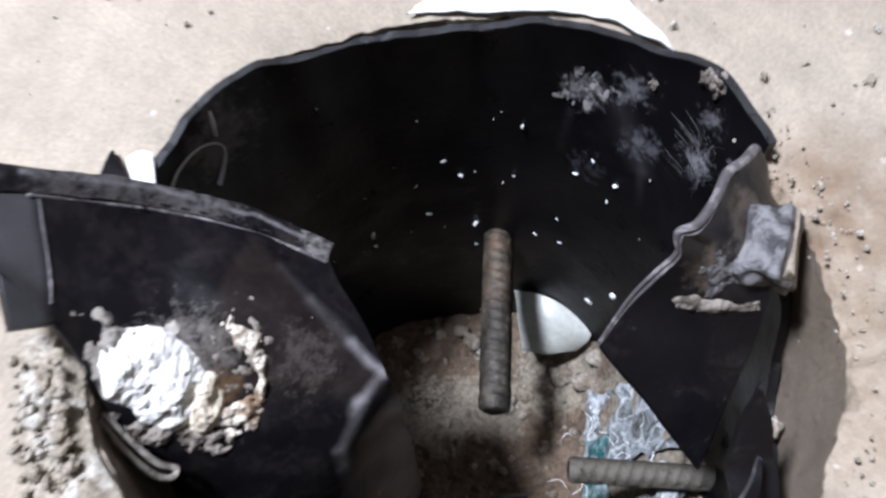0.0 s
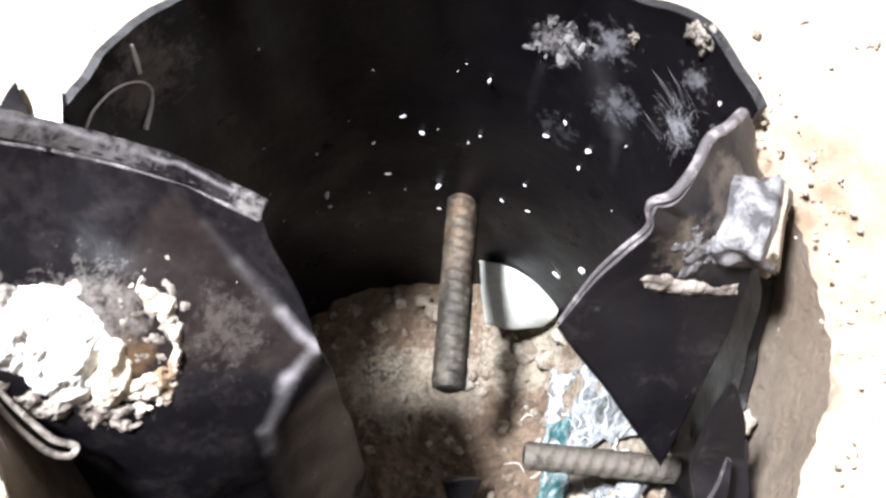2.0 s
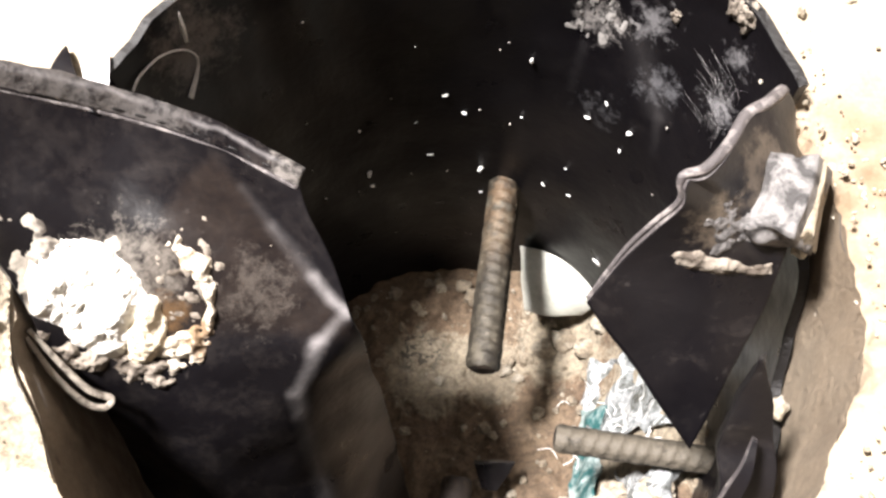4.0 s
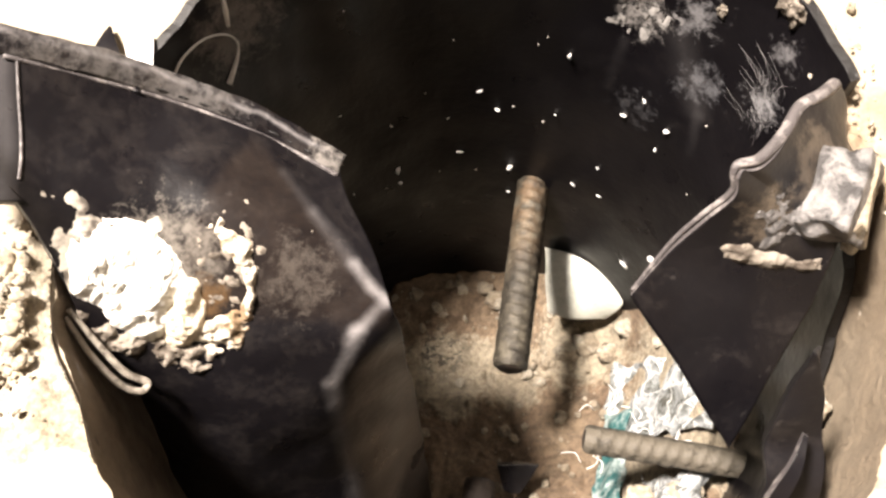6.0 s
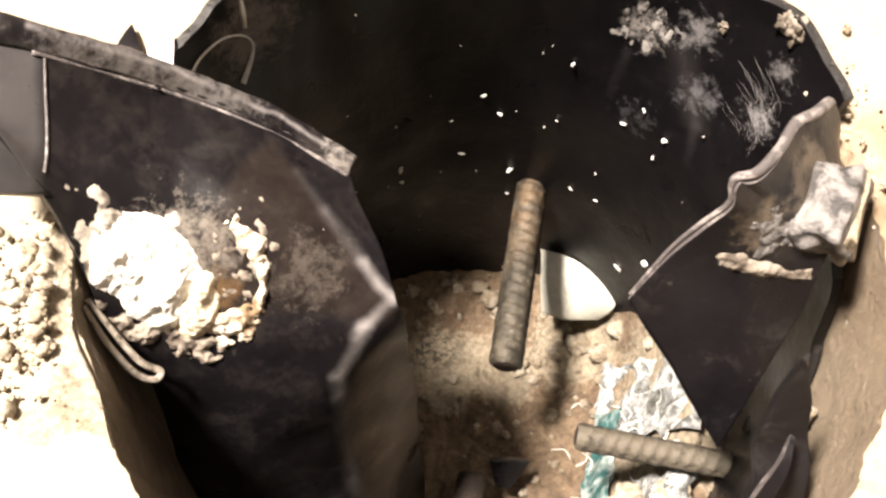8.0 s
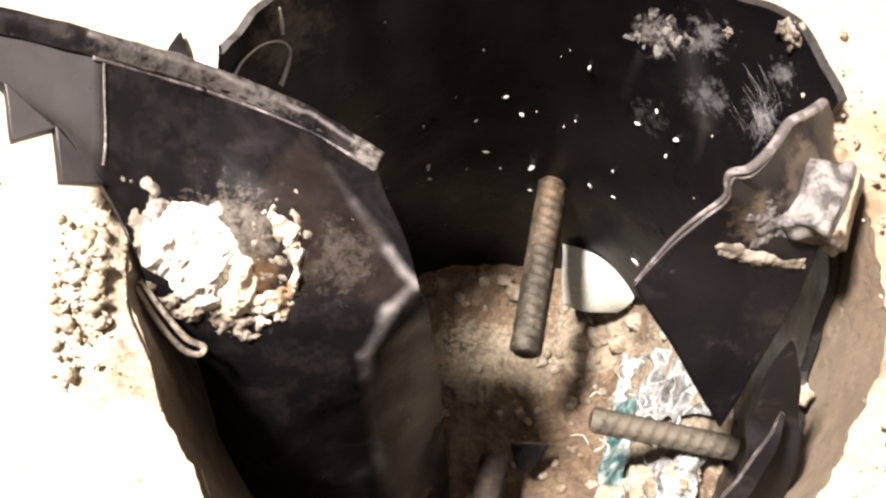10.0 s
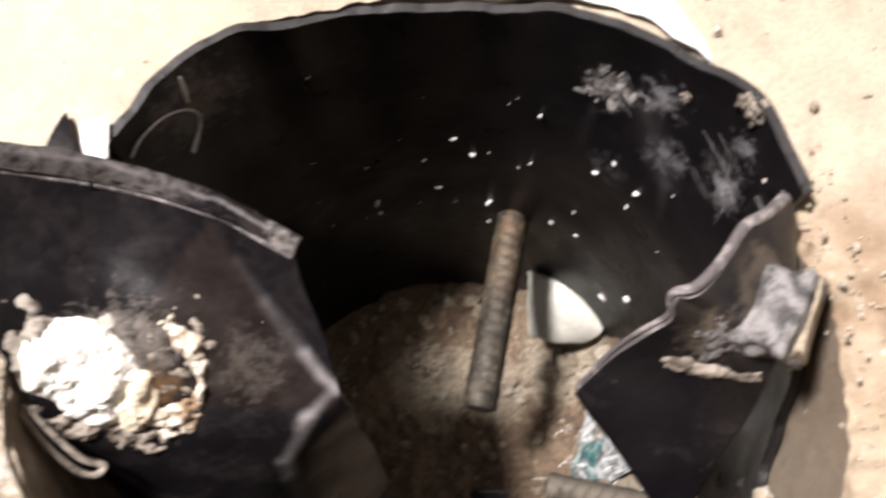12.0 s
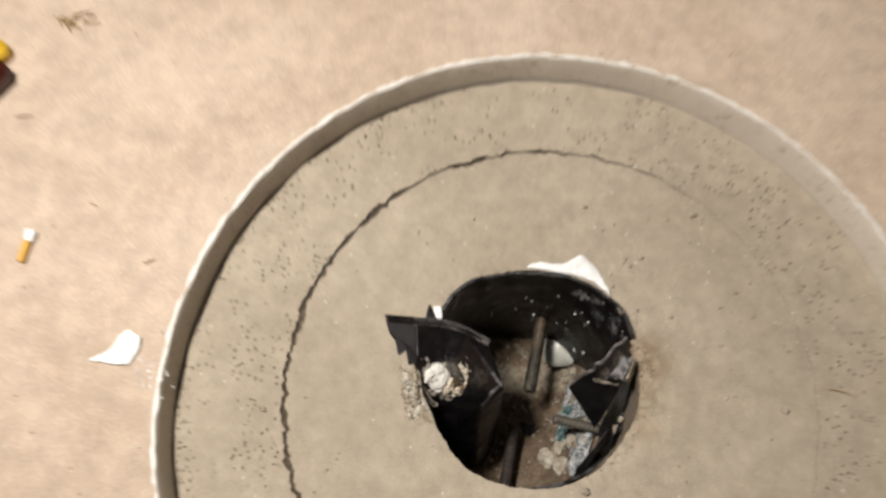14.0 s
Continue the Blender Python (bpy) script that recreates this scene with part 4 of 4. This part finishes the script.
def on_slab(r):
    a, q = r.random() * 6.283, 0.098 + 0.19 * r.random() ** 0.7
    return CX * (q / 0.3) + q * math.cos(a), CY * (q / 0.3) + q * math.sin(a), 0.0002


tagged(part("grit", heap(330, on_slab, 0.0003, 0.0013, 4), M_CLOD, smooth=False), "scattered pale grit on the recess floor", "grit", kind="stuff")


def upper_chips(r):
    a, q = radians(15 + 75 * r.random()), 0.100 + 0.18 * r.random()
    return CX * (q / 0.3) + q * math.cos(a), CY * (q / 0.3) + q * math.sin(a), 0.0002


tagged(part("grit", heap(170, upper_chips, 0.0004, 0.0019, 41), M_CLOD, smooth=False), "pale mortar chips scattered on the recess floor", "grit", kind="stuff")


def foot_dirt(r):
    a, q = radians(118 + 115 * r.random()), R_REC - 0.003 - 0.010 * r.random() ** 2
    return CX + q * math.cos(a), CY + q * math.sin(a), 0.0


tagged(part("dirt", heap(260, foot_dirt, 0.0003, 0.0014, 44), M_GAP, smooth=False), "dark dirt crumbs along the foot of the recess wall", "dirt", kind="stuff")


def arc_grit(r):
    a = radians(-75 + 130 * r.random())
    p, q = crack(0)(a), 0.0012 * r.gauss(0, 1)
    return p[0] + q * math.cos(a), p[1] + q * math.sin(a), -0.0001


tagged(part("grit", heap(260, arc_grit, 0.0003, 0.0010, 43), M_CLOD, smooth=False), "pale grit packed in the closed arc of the crack", "grit", kind="stuff")


def smear(r):
    return -0.2760 + 0.010 * r.gauss(0, 1), -0.0930 + 0.006 * r.gauss(0, 1), DEEP


tagged(part("dust", heap(90, smear, 0.0003, 0.0014, 42), M_PAPER, smooth=False), "white plaster dust by the rim on the floor", "dust", kind="stuff")
for x, y, s in ((0.0964, 0.1701, 0.0034), (0.0630, 0.1200, 0.0024), (0.2000, 0.0300, 0.0032), (0.0100, -0.1000, 0.0030), (0.0634, -0.0760, 0.0036), (0.0080, 0.1500, 0.0022), (-0.1900, -0.0890, 0.0024)):
    tagged(part("pebble", lump((x, y, s * 0.5), (s, s * 0.8, s * 0.65), 3, 0.4, None, None, x * 90), M_CLOD), "small pale mortar pebble on the recess floor", "pebble", "pebbles on the recess floor")
for x, y, s in ((0.041, 0.046, 0.0058), (0.049, 0.042, 0.0046), (0.033, 0.041, 0.0046), (0.027, 0.036, 0.0032), (0.053, 0.050, 0.0044), (0.000, 0.062, 0.0046), (-0.006, 0.066, 0.0034), (0.052, 0.032, 0.0030), (0.055, -0.030, 0.0060), (0.066, -0.024, 0.0050)):
    tagged(part("stone", lump((x, y, bed(x, y) + s * 0.4), (s, s * 0.85, s * 0.7), 3, 0.45, None, None, x * 70 + 2), M_RUBBLE), "rough mortar stone on the rubble in the hole", "stone", "stones in the hole")


def scrap(name, rows, mat, label, category, crumple=0.0008, thick=0.0005, seed=0.0):
    return tagged(part(name, sheet(rows, 26, 18, thick, crumple, 130.0, seed), mat), label, category)


# white paper beyond the rim, and by the spike a white sheet for overlit floor
scrap("paper_scrap", [
    [(-0.016, 0.0910, 0.0012), (0.002, 0.0935, 0.0030), (0.014, 0.1045, 0.0040), (0.021, 0.1040, 0.0030), (0.029, 0.1000, 0.0012)],
    [(-0.020, 0.0880, 0.0012), (0.000, 0.0900, 0.0035), (0.015, 0.0960, 0.0045), (0.025, 0.0960, 0.0035), (0.037, 0.0920, 0.0015)],
    [(-0.026, 0.0830, 0.0010), (-0.002, 0.0865, 0.0015), (0.016, 0.0885, 0.0020), (0.030, 0.0870, 0.0020), (0.047, 0.0800, 0.0012)],
], M_PAPER, "crumpled white paper scrap at the edge of the hole", "paper", 0.0012, 0.0006, 1.0)
scrap("paper_scrap", [
    [(-0.0885, 0.0280, 0.0015), (-0.0855, 0.0298, 0.0022), (-0.0825, 0.0300, 0.0015)],
    [(-0.0855, 0.0225, 0.0015), (-0.0830, 0.0230, 0.0022), (-0.0800, 0.0235, 0.0012)],
    [(-0.0830, 0.0150, 0.0008), (-0.0800, 0.0160, 0.0012), (-0.0770, 0.0165, 0.0008)],
], M_PAPER, "white sheet for the overlit floor between the sleeve and the spike", "paper", 0.0008, 0.0006, 2.0)
scrap("paper_scrap", [
    [(-0.3060, -0.0720, 0.0325), (-0.2990, -0.0660, 0.0340), (-0.2900, -0.0680, 0.0325)],
    [(-0.3080, -0.0830, 0.0325), (-0.2980, -0.0800, 0.0350), (-0.2880, -0.0790, 0.0325)],
    [(-0.3210, -0.0960, 0.0322), (-0.3020, -0.0930, 0.0330), (-0.2910, -0.0900, 0.0322)],
], M_PAPER, "torn white paper scrap lying on the floor", "paper", 0.0012, 0.0006, 3.0)

# teal and white wrapper in the rubble
def laid(x0, x1, y0, y1, lift):
    return [[(x0 + (x1 - x0) * i / 4, y0 + (y1 - y0) * j / 6, bed(x0 + (x1 - x0) * i / 4, y0 + (y1 - y0) * j / 6) + lift + 0.002 * noise.noise((i * 1.7, j * 1.3, lift * 900))) for i in range(5)] for j in range(7)]


wrapper = thing("plastic_wrapper", "crumpled teal and white plastic wrapper in the rubble", "wrapper")
part("teal_band", sheet(laid(0.0505, 0.0580, 0.0150, -0.0300, 0.0050), 40, 70, 0.0005, 0.0030, 150.0, 11.0), M_TEAL, wrapper, "teal printed film")
part("white_film", sheet(laid(0.0520, 0.0770, 0.0350, 0.0010, 0.0042), 80, 90, 0.0005, 0.0040, 120.0, 12.0), M_FILM, wrapper, "glossy crinkled white film")
part("white_film", sheet(laid(0.0630, 0.0790, -0.0120, -0.0520, 0.0050), 70, 90, 0.0005, 0.0046, 110.0, 14.0), M_FILM, wrapper, "glossy crinkled white film")
for x, y, size, seed in ((0.0480, -0.0400, (0.0100, 0.0080, 0.0060), 3.0), (0.0590, -0.0460, (0.0090, 0.0075, 0.0060), 5.0), (0.0640, -0.0220, (0.0080, 0.0060, 0.0050), 7.0), (0.0560, -0.0290, (0.0060, 0.0070, 0.0050), 9.0), (0.0720, -0.0190, (0.0060, 0.0050, 0.0045), 11.0)):
    tagged(part("stone", lump((x, y, bed(x, y) + size[2] * 0.45), size, 4, 0.40, None, None, seed), M_CLOD), "pale cream mortar chunk in the rubble", "stone", "stones in the hole")
bm = bmesh.new()
fr = random.Random(8)
for k in range(26):
    x, y = 0.060 + 0.016 * (fr.random() - 0.5) * 2, 0.004 + 0.014 * (fr.random() - 0.5) * 2
    a, l = fr.random() * 6.28, 0.004 + 0.007 * fr.random()
    z = bed(x, y) + 0.006 + 0.003 * fr.random()
    merge(bm, tube([(x, y, z), (x + l * math.cos(a) * 0.5, y + l * math.sin(a) * 0.5, z + 0.002), (x + l * math.cos(a + 0.5), y + l * math.sin(a + 0.5), z)], (0.00018, 0.00012), 5, 1.0, 6))
tagged(part("fibres", bm, M_PAPER), "loose white fibres on the rubble", "fibre", kind="stuff")

# pale loop and threads
loop = [(-0.0790, -0.0358, -0.0078), (-0.0732, -0.0406, -0.0130), (-0.0676, -0.0442, -0.0190), (-0.0641, -0.0440, -0.0228), (-0.0636, -0.0420, -0.0234), (-0.0672, -0.0414, -0.0192), (-0.0726, -0.0383, -0.0130), (-0.0782, -0.0343, -0.0066)]
tagged(part("strap_loop", tube([Vector(p) + wobble(p, 260.0, 0.0007) for p in loop], (0.0006, 0.0008, 0.0009, 0.0008, 0.0006), 8, 0.7, 80), M_STRAP), "narrow pale plastic loop hanging off the torn flap", "strap")
# white flecks on the sleeve wall: angle round the hole, height
FLECKS = [(83.2, -0.0451, 1.1), (101.1, -0.0676, 0.8), (96.9, -0.0764, 0.7), (108.2, -0.0817, 0.6), (132.9, -0.0661, 0.4), (121.7, -0.0805, 0.4), (105.2, -0.1017, 0.9), (92.2, -0.1087, 1.1), (91.8, -0.1255, 0.7),
          (75.4, -0.1080, 0.8), (121.3, -0.1076, 1.0), (121.2, -0.1160, 0.6), (134.0, -0.1115, 0.6), (54.6, -0.1352, 1.4), (48.6, -0.1172, 1.3), (66.3, -0.0499, 1.0), (69.1, -0.0602, 0.8), (83.6, -0.0733, 0.5),
          (68.3, -0.1066, 0.7), (60.0, -0.0660, 0.5), (59.4, -0.0559, 0.7), (70.8, -0.0919, 0.5)]


def on_liner(d, z):
    a = radians(d)
    deep = min(-z / 0.06, 1.0)
    r = (between(RIM, a) - 0.0008) * (1 - deep) + 0.0855 * deep + 0.05 * z - 0.0016
    return Vector((r * math.cos(a), r * math.sin(a), z))


# a thread and the stub of another, lying on the wall
tagged(part("thread", tube([on_liner(d, z) for d, z in ((161.5, -0.0090), (158.5, -0.0070), (153.5, -0.0085), (149.6, -0.0125), (148.0, -0.0170), (149.0, -0.0215), (152.5, -0.0270))], (0.0004, 0.0004, 0.0004, 0.0005, 0.0010), 6, 0.6, 60), M_PAPER), "pale thread curled on the sleeve wall", "thread", "threads on the sleeve wall")
tagged(part("thread", tube([on_liner(147.4, -0.0020), on_liner(147.8, -0.0060), on_liner(148.4, -0.0110)], (0.0004, 0.0009, 0.0006), 6, 0.7, 16), M_PAPER), "short flat thread on the sleeve wall", "thread", "threads on the sleeve wall")

for k, (d, z, s) in enumerate(FLECKS):
    s *= 0.0009
    tilt = Euler((k * 1.3, k * 0.7, radians(d))).to_matrix()
    tagged(part("fleck", lump(on_liner(d, z), (s * 0.4, s * (0.45 + 0.3 * (k % 3)), s * 1.5), 2, 0.6, None, tilt, k * 1.3), M_PAPER), "white fleck of plaster stuck to the black sleeve wall", "fleck", "flecks on the sleeve wall")
bm = bmesh.new()
fr = random.Random(12)
for k in range(16):
    s = 0.0002 + 0.0002 * fr.random()
    merge(bm, lump(on_liner(48 + 95 * fr.random(), -0.02 - 0.14 * fr.random()), (s, s, s * 1.3), 1, 0.5, None, None, k * 1.3))
tagged(part("flecks", bm, M_FIBRE), "tiny pale flecks dusted over the sleeve wall", "fleck", kind="stuff")

# dried splashes on the far right of the sleeve wall
def wall_crust(d0, d1, z0, z1, n, height, lift=0.0008):
    bm = bmesh.new()
    grid, tall = [], []
    for j in range(n + 1):
        row, hs = [], []
        for i in range(n + 1):
            d, z = d0 + (d1 - d0) * i / n, z0 + (z1 - z0) * j / n
            p = on_liner(d, z)
            t = height(p, d, z)
            inward = Vector((-p.x, -p.y, 0)).normalized()
            hs.append(t)
            row.append(bm.verts.new(p + inward * (max(t, -0.0006) - 0.0016 + lift)))
        grid.append(row), tall.append(hs)
    for j in range(n):
        for i in range(n):
            if max(tall[j][i], tall[j][i + 1], tall[j + 1][i], tall[j + 1][i + 1]) > 0:
                bm.faces.new((grid[j][i], grid[j][i + 1], grid[j + 1][i + 1], grid[j + 1][i]))
    bmesh.ops.delete(bm, geom=[v for v in bm.verts if not v.link_faces], context="VERTS")
    return bm


def blot(dc, zc, dw, zw, scale, gain, base):
    """A dried splash run down the wall: broken up, longer than wide."""
    return lambda p, d, z: 0.00016 * (base - ((d - dc) / dw) ** 2 - ((z - zc) / zw) ** 2 + gain * bumps((p.x, p.y, p.z * 0.45), scale, 6))


for dc, zc, dw, zw, scale, gain, base, mat, label in (
        (74.0, -0.029, 5.0, 0.006, 340.0, 1.6, 0.10, M_SPLASH, "broken white mortar splash on the sleeve wall"),
        (72.0, -0.016, 5.0, 0.010, 420.0, 1.5, -0.10, M_SPLASH, "scattered white mortar splash on the sleeve wall"),
        (64.5, -0.012, 3.0, 0.010, 170.0, 0.75, 0.85, M_STREAK, "flat grey mortar flake on the sleeve wall"),
        (60.5, -0.036, 2.6, 0.012, 460.0, 1.3, -0.20, M_STREAK, "faint grey run on the sleeve wall"),
        (50.0, -0.006, 2.2, 0.005, 300.0, 1.0, 0.20, M_STREAK, "grey mortar blotch on the sleeve wall"),
        (44.5, -0.022, 3.0, 0.011, 420.0, 1.5, 0.45, M_STREAK, "frayed grey splash on the sleeve wall")):
    tagged(part("mortar_splash", wall_crust(max(dc - 2.2 * dw, 37), dc + 2.2 * dw, min(zc + 2.2 * zw, -0.002), zc - 2.2 * zw, 130, blot(dc, zc, dw, zw, scale, gain, base)), mat), label, "mortar", "splashes on the sleeve wall")
for d, z, s in ((49.5, 0.0050, 0.0024), (51.8, 0.0045, 0.0018), (60.0, -0.0090, 0.0011)):
    tagged(part("mortar_lump", lump(on_liner(d, min(z, -0.001)) + Vector((0, 0, max(z, 0))), (s * 0.6, s, s * 1.4), 4, 0.9, None, Euler((0, 0, radians(d))).to_matrix(), d), M_THIN), "crumbled brown mortar on the rim of the sleeve", "mortar", "lumps on the sleeve rim")
bm = bmesh.new()
fr = random.Random(33)
for k in range(44):
    d, z = 43 + 6 * fr.random(), -0.036 + 0.020 * fr.random()
    l = 0.002 + 0.006 * fr.random()
    merge(bm, tube([on_liner(d, z), on_liner(d + 1.5 * fr.random(), z + l * 0.5), on_liner(d - 2 + 9 * fr.random(), min(z + l, -0.002))], (0.00005, 0.00002), 4, 1.0, 5))
tagged(part("roots", bm, M_STREAK), "fan of fine pale fibres on the sleeve wall", "fibre", kind="stuff")
bm = sheet([[(0.0150, -0.0150, -0.1530), (0.0220, -0.0135, -0.1525), (0.0290, -0.0120, -0.1535)], [(0.0170, -0.0185, -0.1560), (0.0215, -0.0180, -0.1555), (0.0270, -0.0170, -0.1560)], [(0.0195, -0.0225, -0.1590), (0.0220, -0.0225, -0.1590), (0.0250, -0.0225, -0.1590)]], 14, 10, 0.0020, 0.0006, 150.0, 21.0)
tagged(part("plastic_chip", bm, M_PLATE), "broken black plastic chip on the dirt", "plastic")
for x, y, z, s in ((0.0855, -0.0060, -0.0440, 0.0026), (0.0845, -0.0130, -0.0530, 0.0034), (0.0850, -0.0170, -0.0560, 0.0026)):
    tagged(part("stone", lump((x, y, z), (s * 0.8, s, s), 3, 0.45, None, None, y * 300), M_CLOD), "pale mortar bit caught between sleeve and wall", "stone", "bits between sleeve and wall")

# ---- things on the floor outside the recess ----
butt = thing("cigarette_butt", "cigarette butt with a yellow filter and white paper on the floor", "cigarette")
part("filter", tube([(-0.4010, -0.0405, 0.0335), (-0.4018, -0.0320, 0.0335), (-0.4027, -0.0235, 0.0335)], (0.0030, 0.0032), 16, 0.9, 12), M_FILTER, butt)
part("stub", tube([(-0.4027, -0.0234, 0.0335), (-0.4028, -0.0195, 0.0338), (-0.4036, -0.0150, 0.0335)], (0.0034, 0.0050), 14, 0.7, 10), M_PAPER, butt)
box = thing("plastic_case", "dark red plastic case with a yellow end on the floor", "case")
bm = bmesh.new()
bmesh.ops.create_cube(bm, size=1.0, matrix=Matrix.Translation((-0.5010, 0.0960, 0.0425)) @ Matrix.Rotation(radians(-20), 4, "Z") @ Matrix.Diagonal((0.050, 0.036, 0.024, 1)))
bmesh.ops.bevel(bm, geom=bm.edges[:], offset=0.004, segments=3, affect="EDGES")
part("body", bm, M_RED, box)
bm = bmesh.new()
bmesh.ops.create_cube(bm, size=1.0, matrix=Matrix.Translation((-0.5010, 0.1225, 0.0400)) @ Matrix.Rotation(radians(-20), 4, "Z") @ Matrix.Diagonal((0.030, 0.016, 0.018, 1)))
bmesh.ops.bevel(bm, geom=bm.edges[:], offset=0.003, segments=2, affect="EDGES")
part("cap", bm, M_YELLOW, box)
bm = bmesh.new()
fr = random.Random(21)
for k in range(16):
    x, y, a, l = -0.4550 + 0.012 * fr.gauss(0, 1), 0.1660 + 0.006 * fr.gauss(0, 1), fr.gauss(0.1, 0.6), 0.004 + 0.012 * fr.random()
    merge(bm, tube([(x, y, 0.0312), (x + l * math.cos(a), y + l * math.sin(a), 0.0316)], (0.0009, 0.0004), 6, 0.6, 4))
tagged(part("straw", bm, M_STRAW), "small tuft of dry brown straw on the floor", "straw", kind="stuff")
tagged(part("twig", tube([(0.2300, 0.0570, 0.0008), (0.2400, 0.0580, 0.0016), (0.2520, 0.0575, 0.0008)], (0.0006, 0.0003), 6, 0.8, 8), M_STRAW), "thin dark twig on the recess floor", "twig")
for x, y, a, l in ((-0.3114, -0.0135, 0.7, 0.010), (-0.4600, 0.0720, 0.4, 0.014), (-0.3700, 0.0200, 0.1, 0.005)):
    tagged(part("twig", tube([(x, y, 0.0312), (x + l * 0.5 * math.cos(a), y + l * 0.5 * math.sin(a), 0.0318), (x + l * math.cos(a), y + l * math.sin(a), 0.0312)], (0.0006, 0.0003), 6, 0.8, 6), M_STRAW), "thin dry twig on the floor", "twig", "twigs on the floor")


def on_floor(r):
    a, q = radians(60 + 160 * r.random()), 0.305 + 0.35 * r.random()
    return CX + q * math.cos(a), CY + q * math.sin(a), DEEP


tagged(part("grit", heap(160, on_floor, 0.0003, 0.0014, 6), M_CLOD, smooth=False), "scattered pale grit on the floor", "grit", kind="stuff")
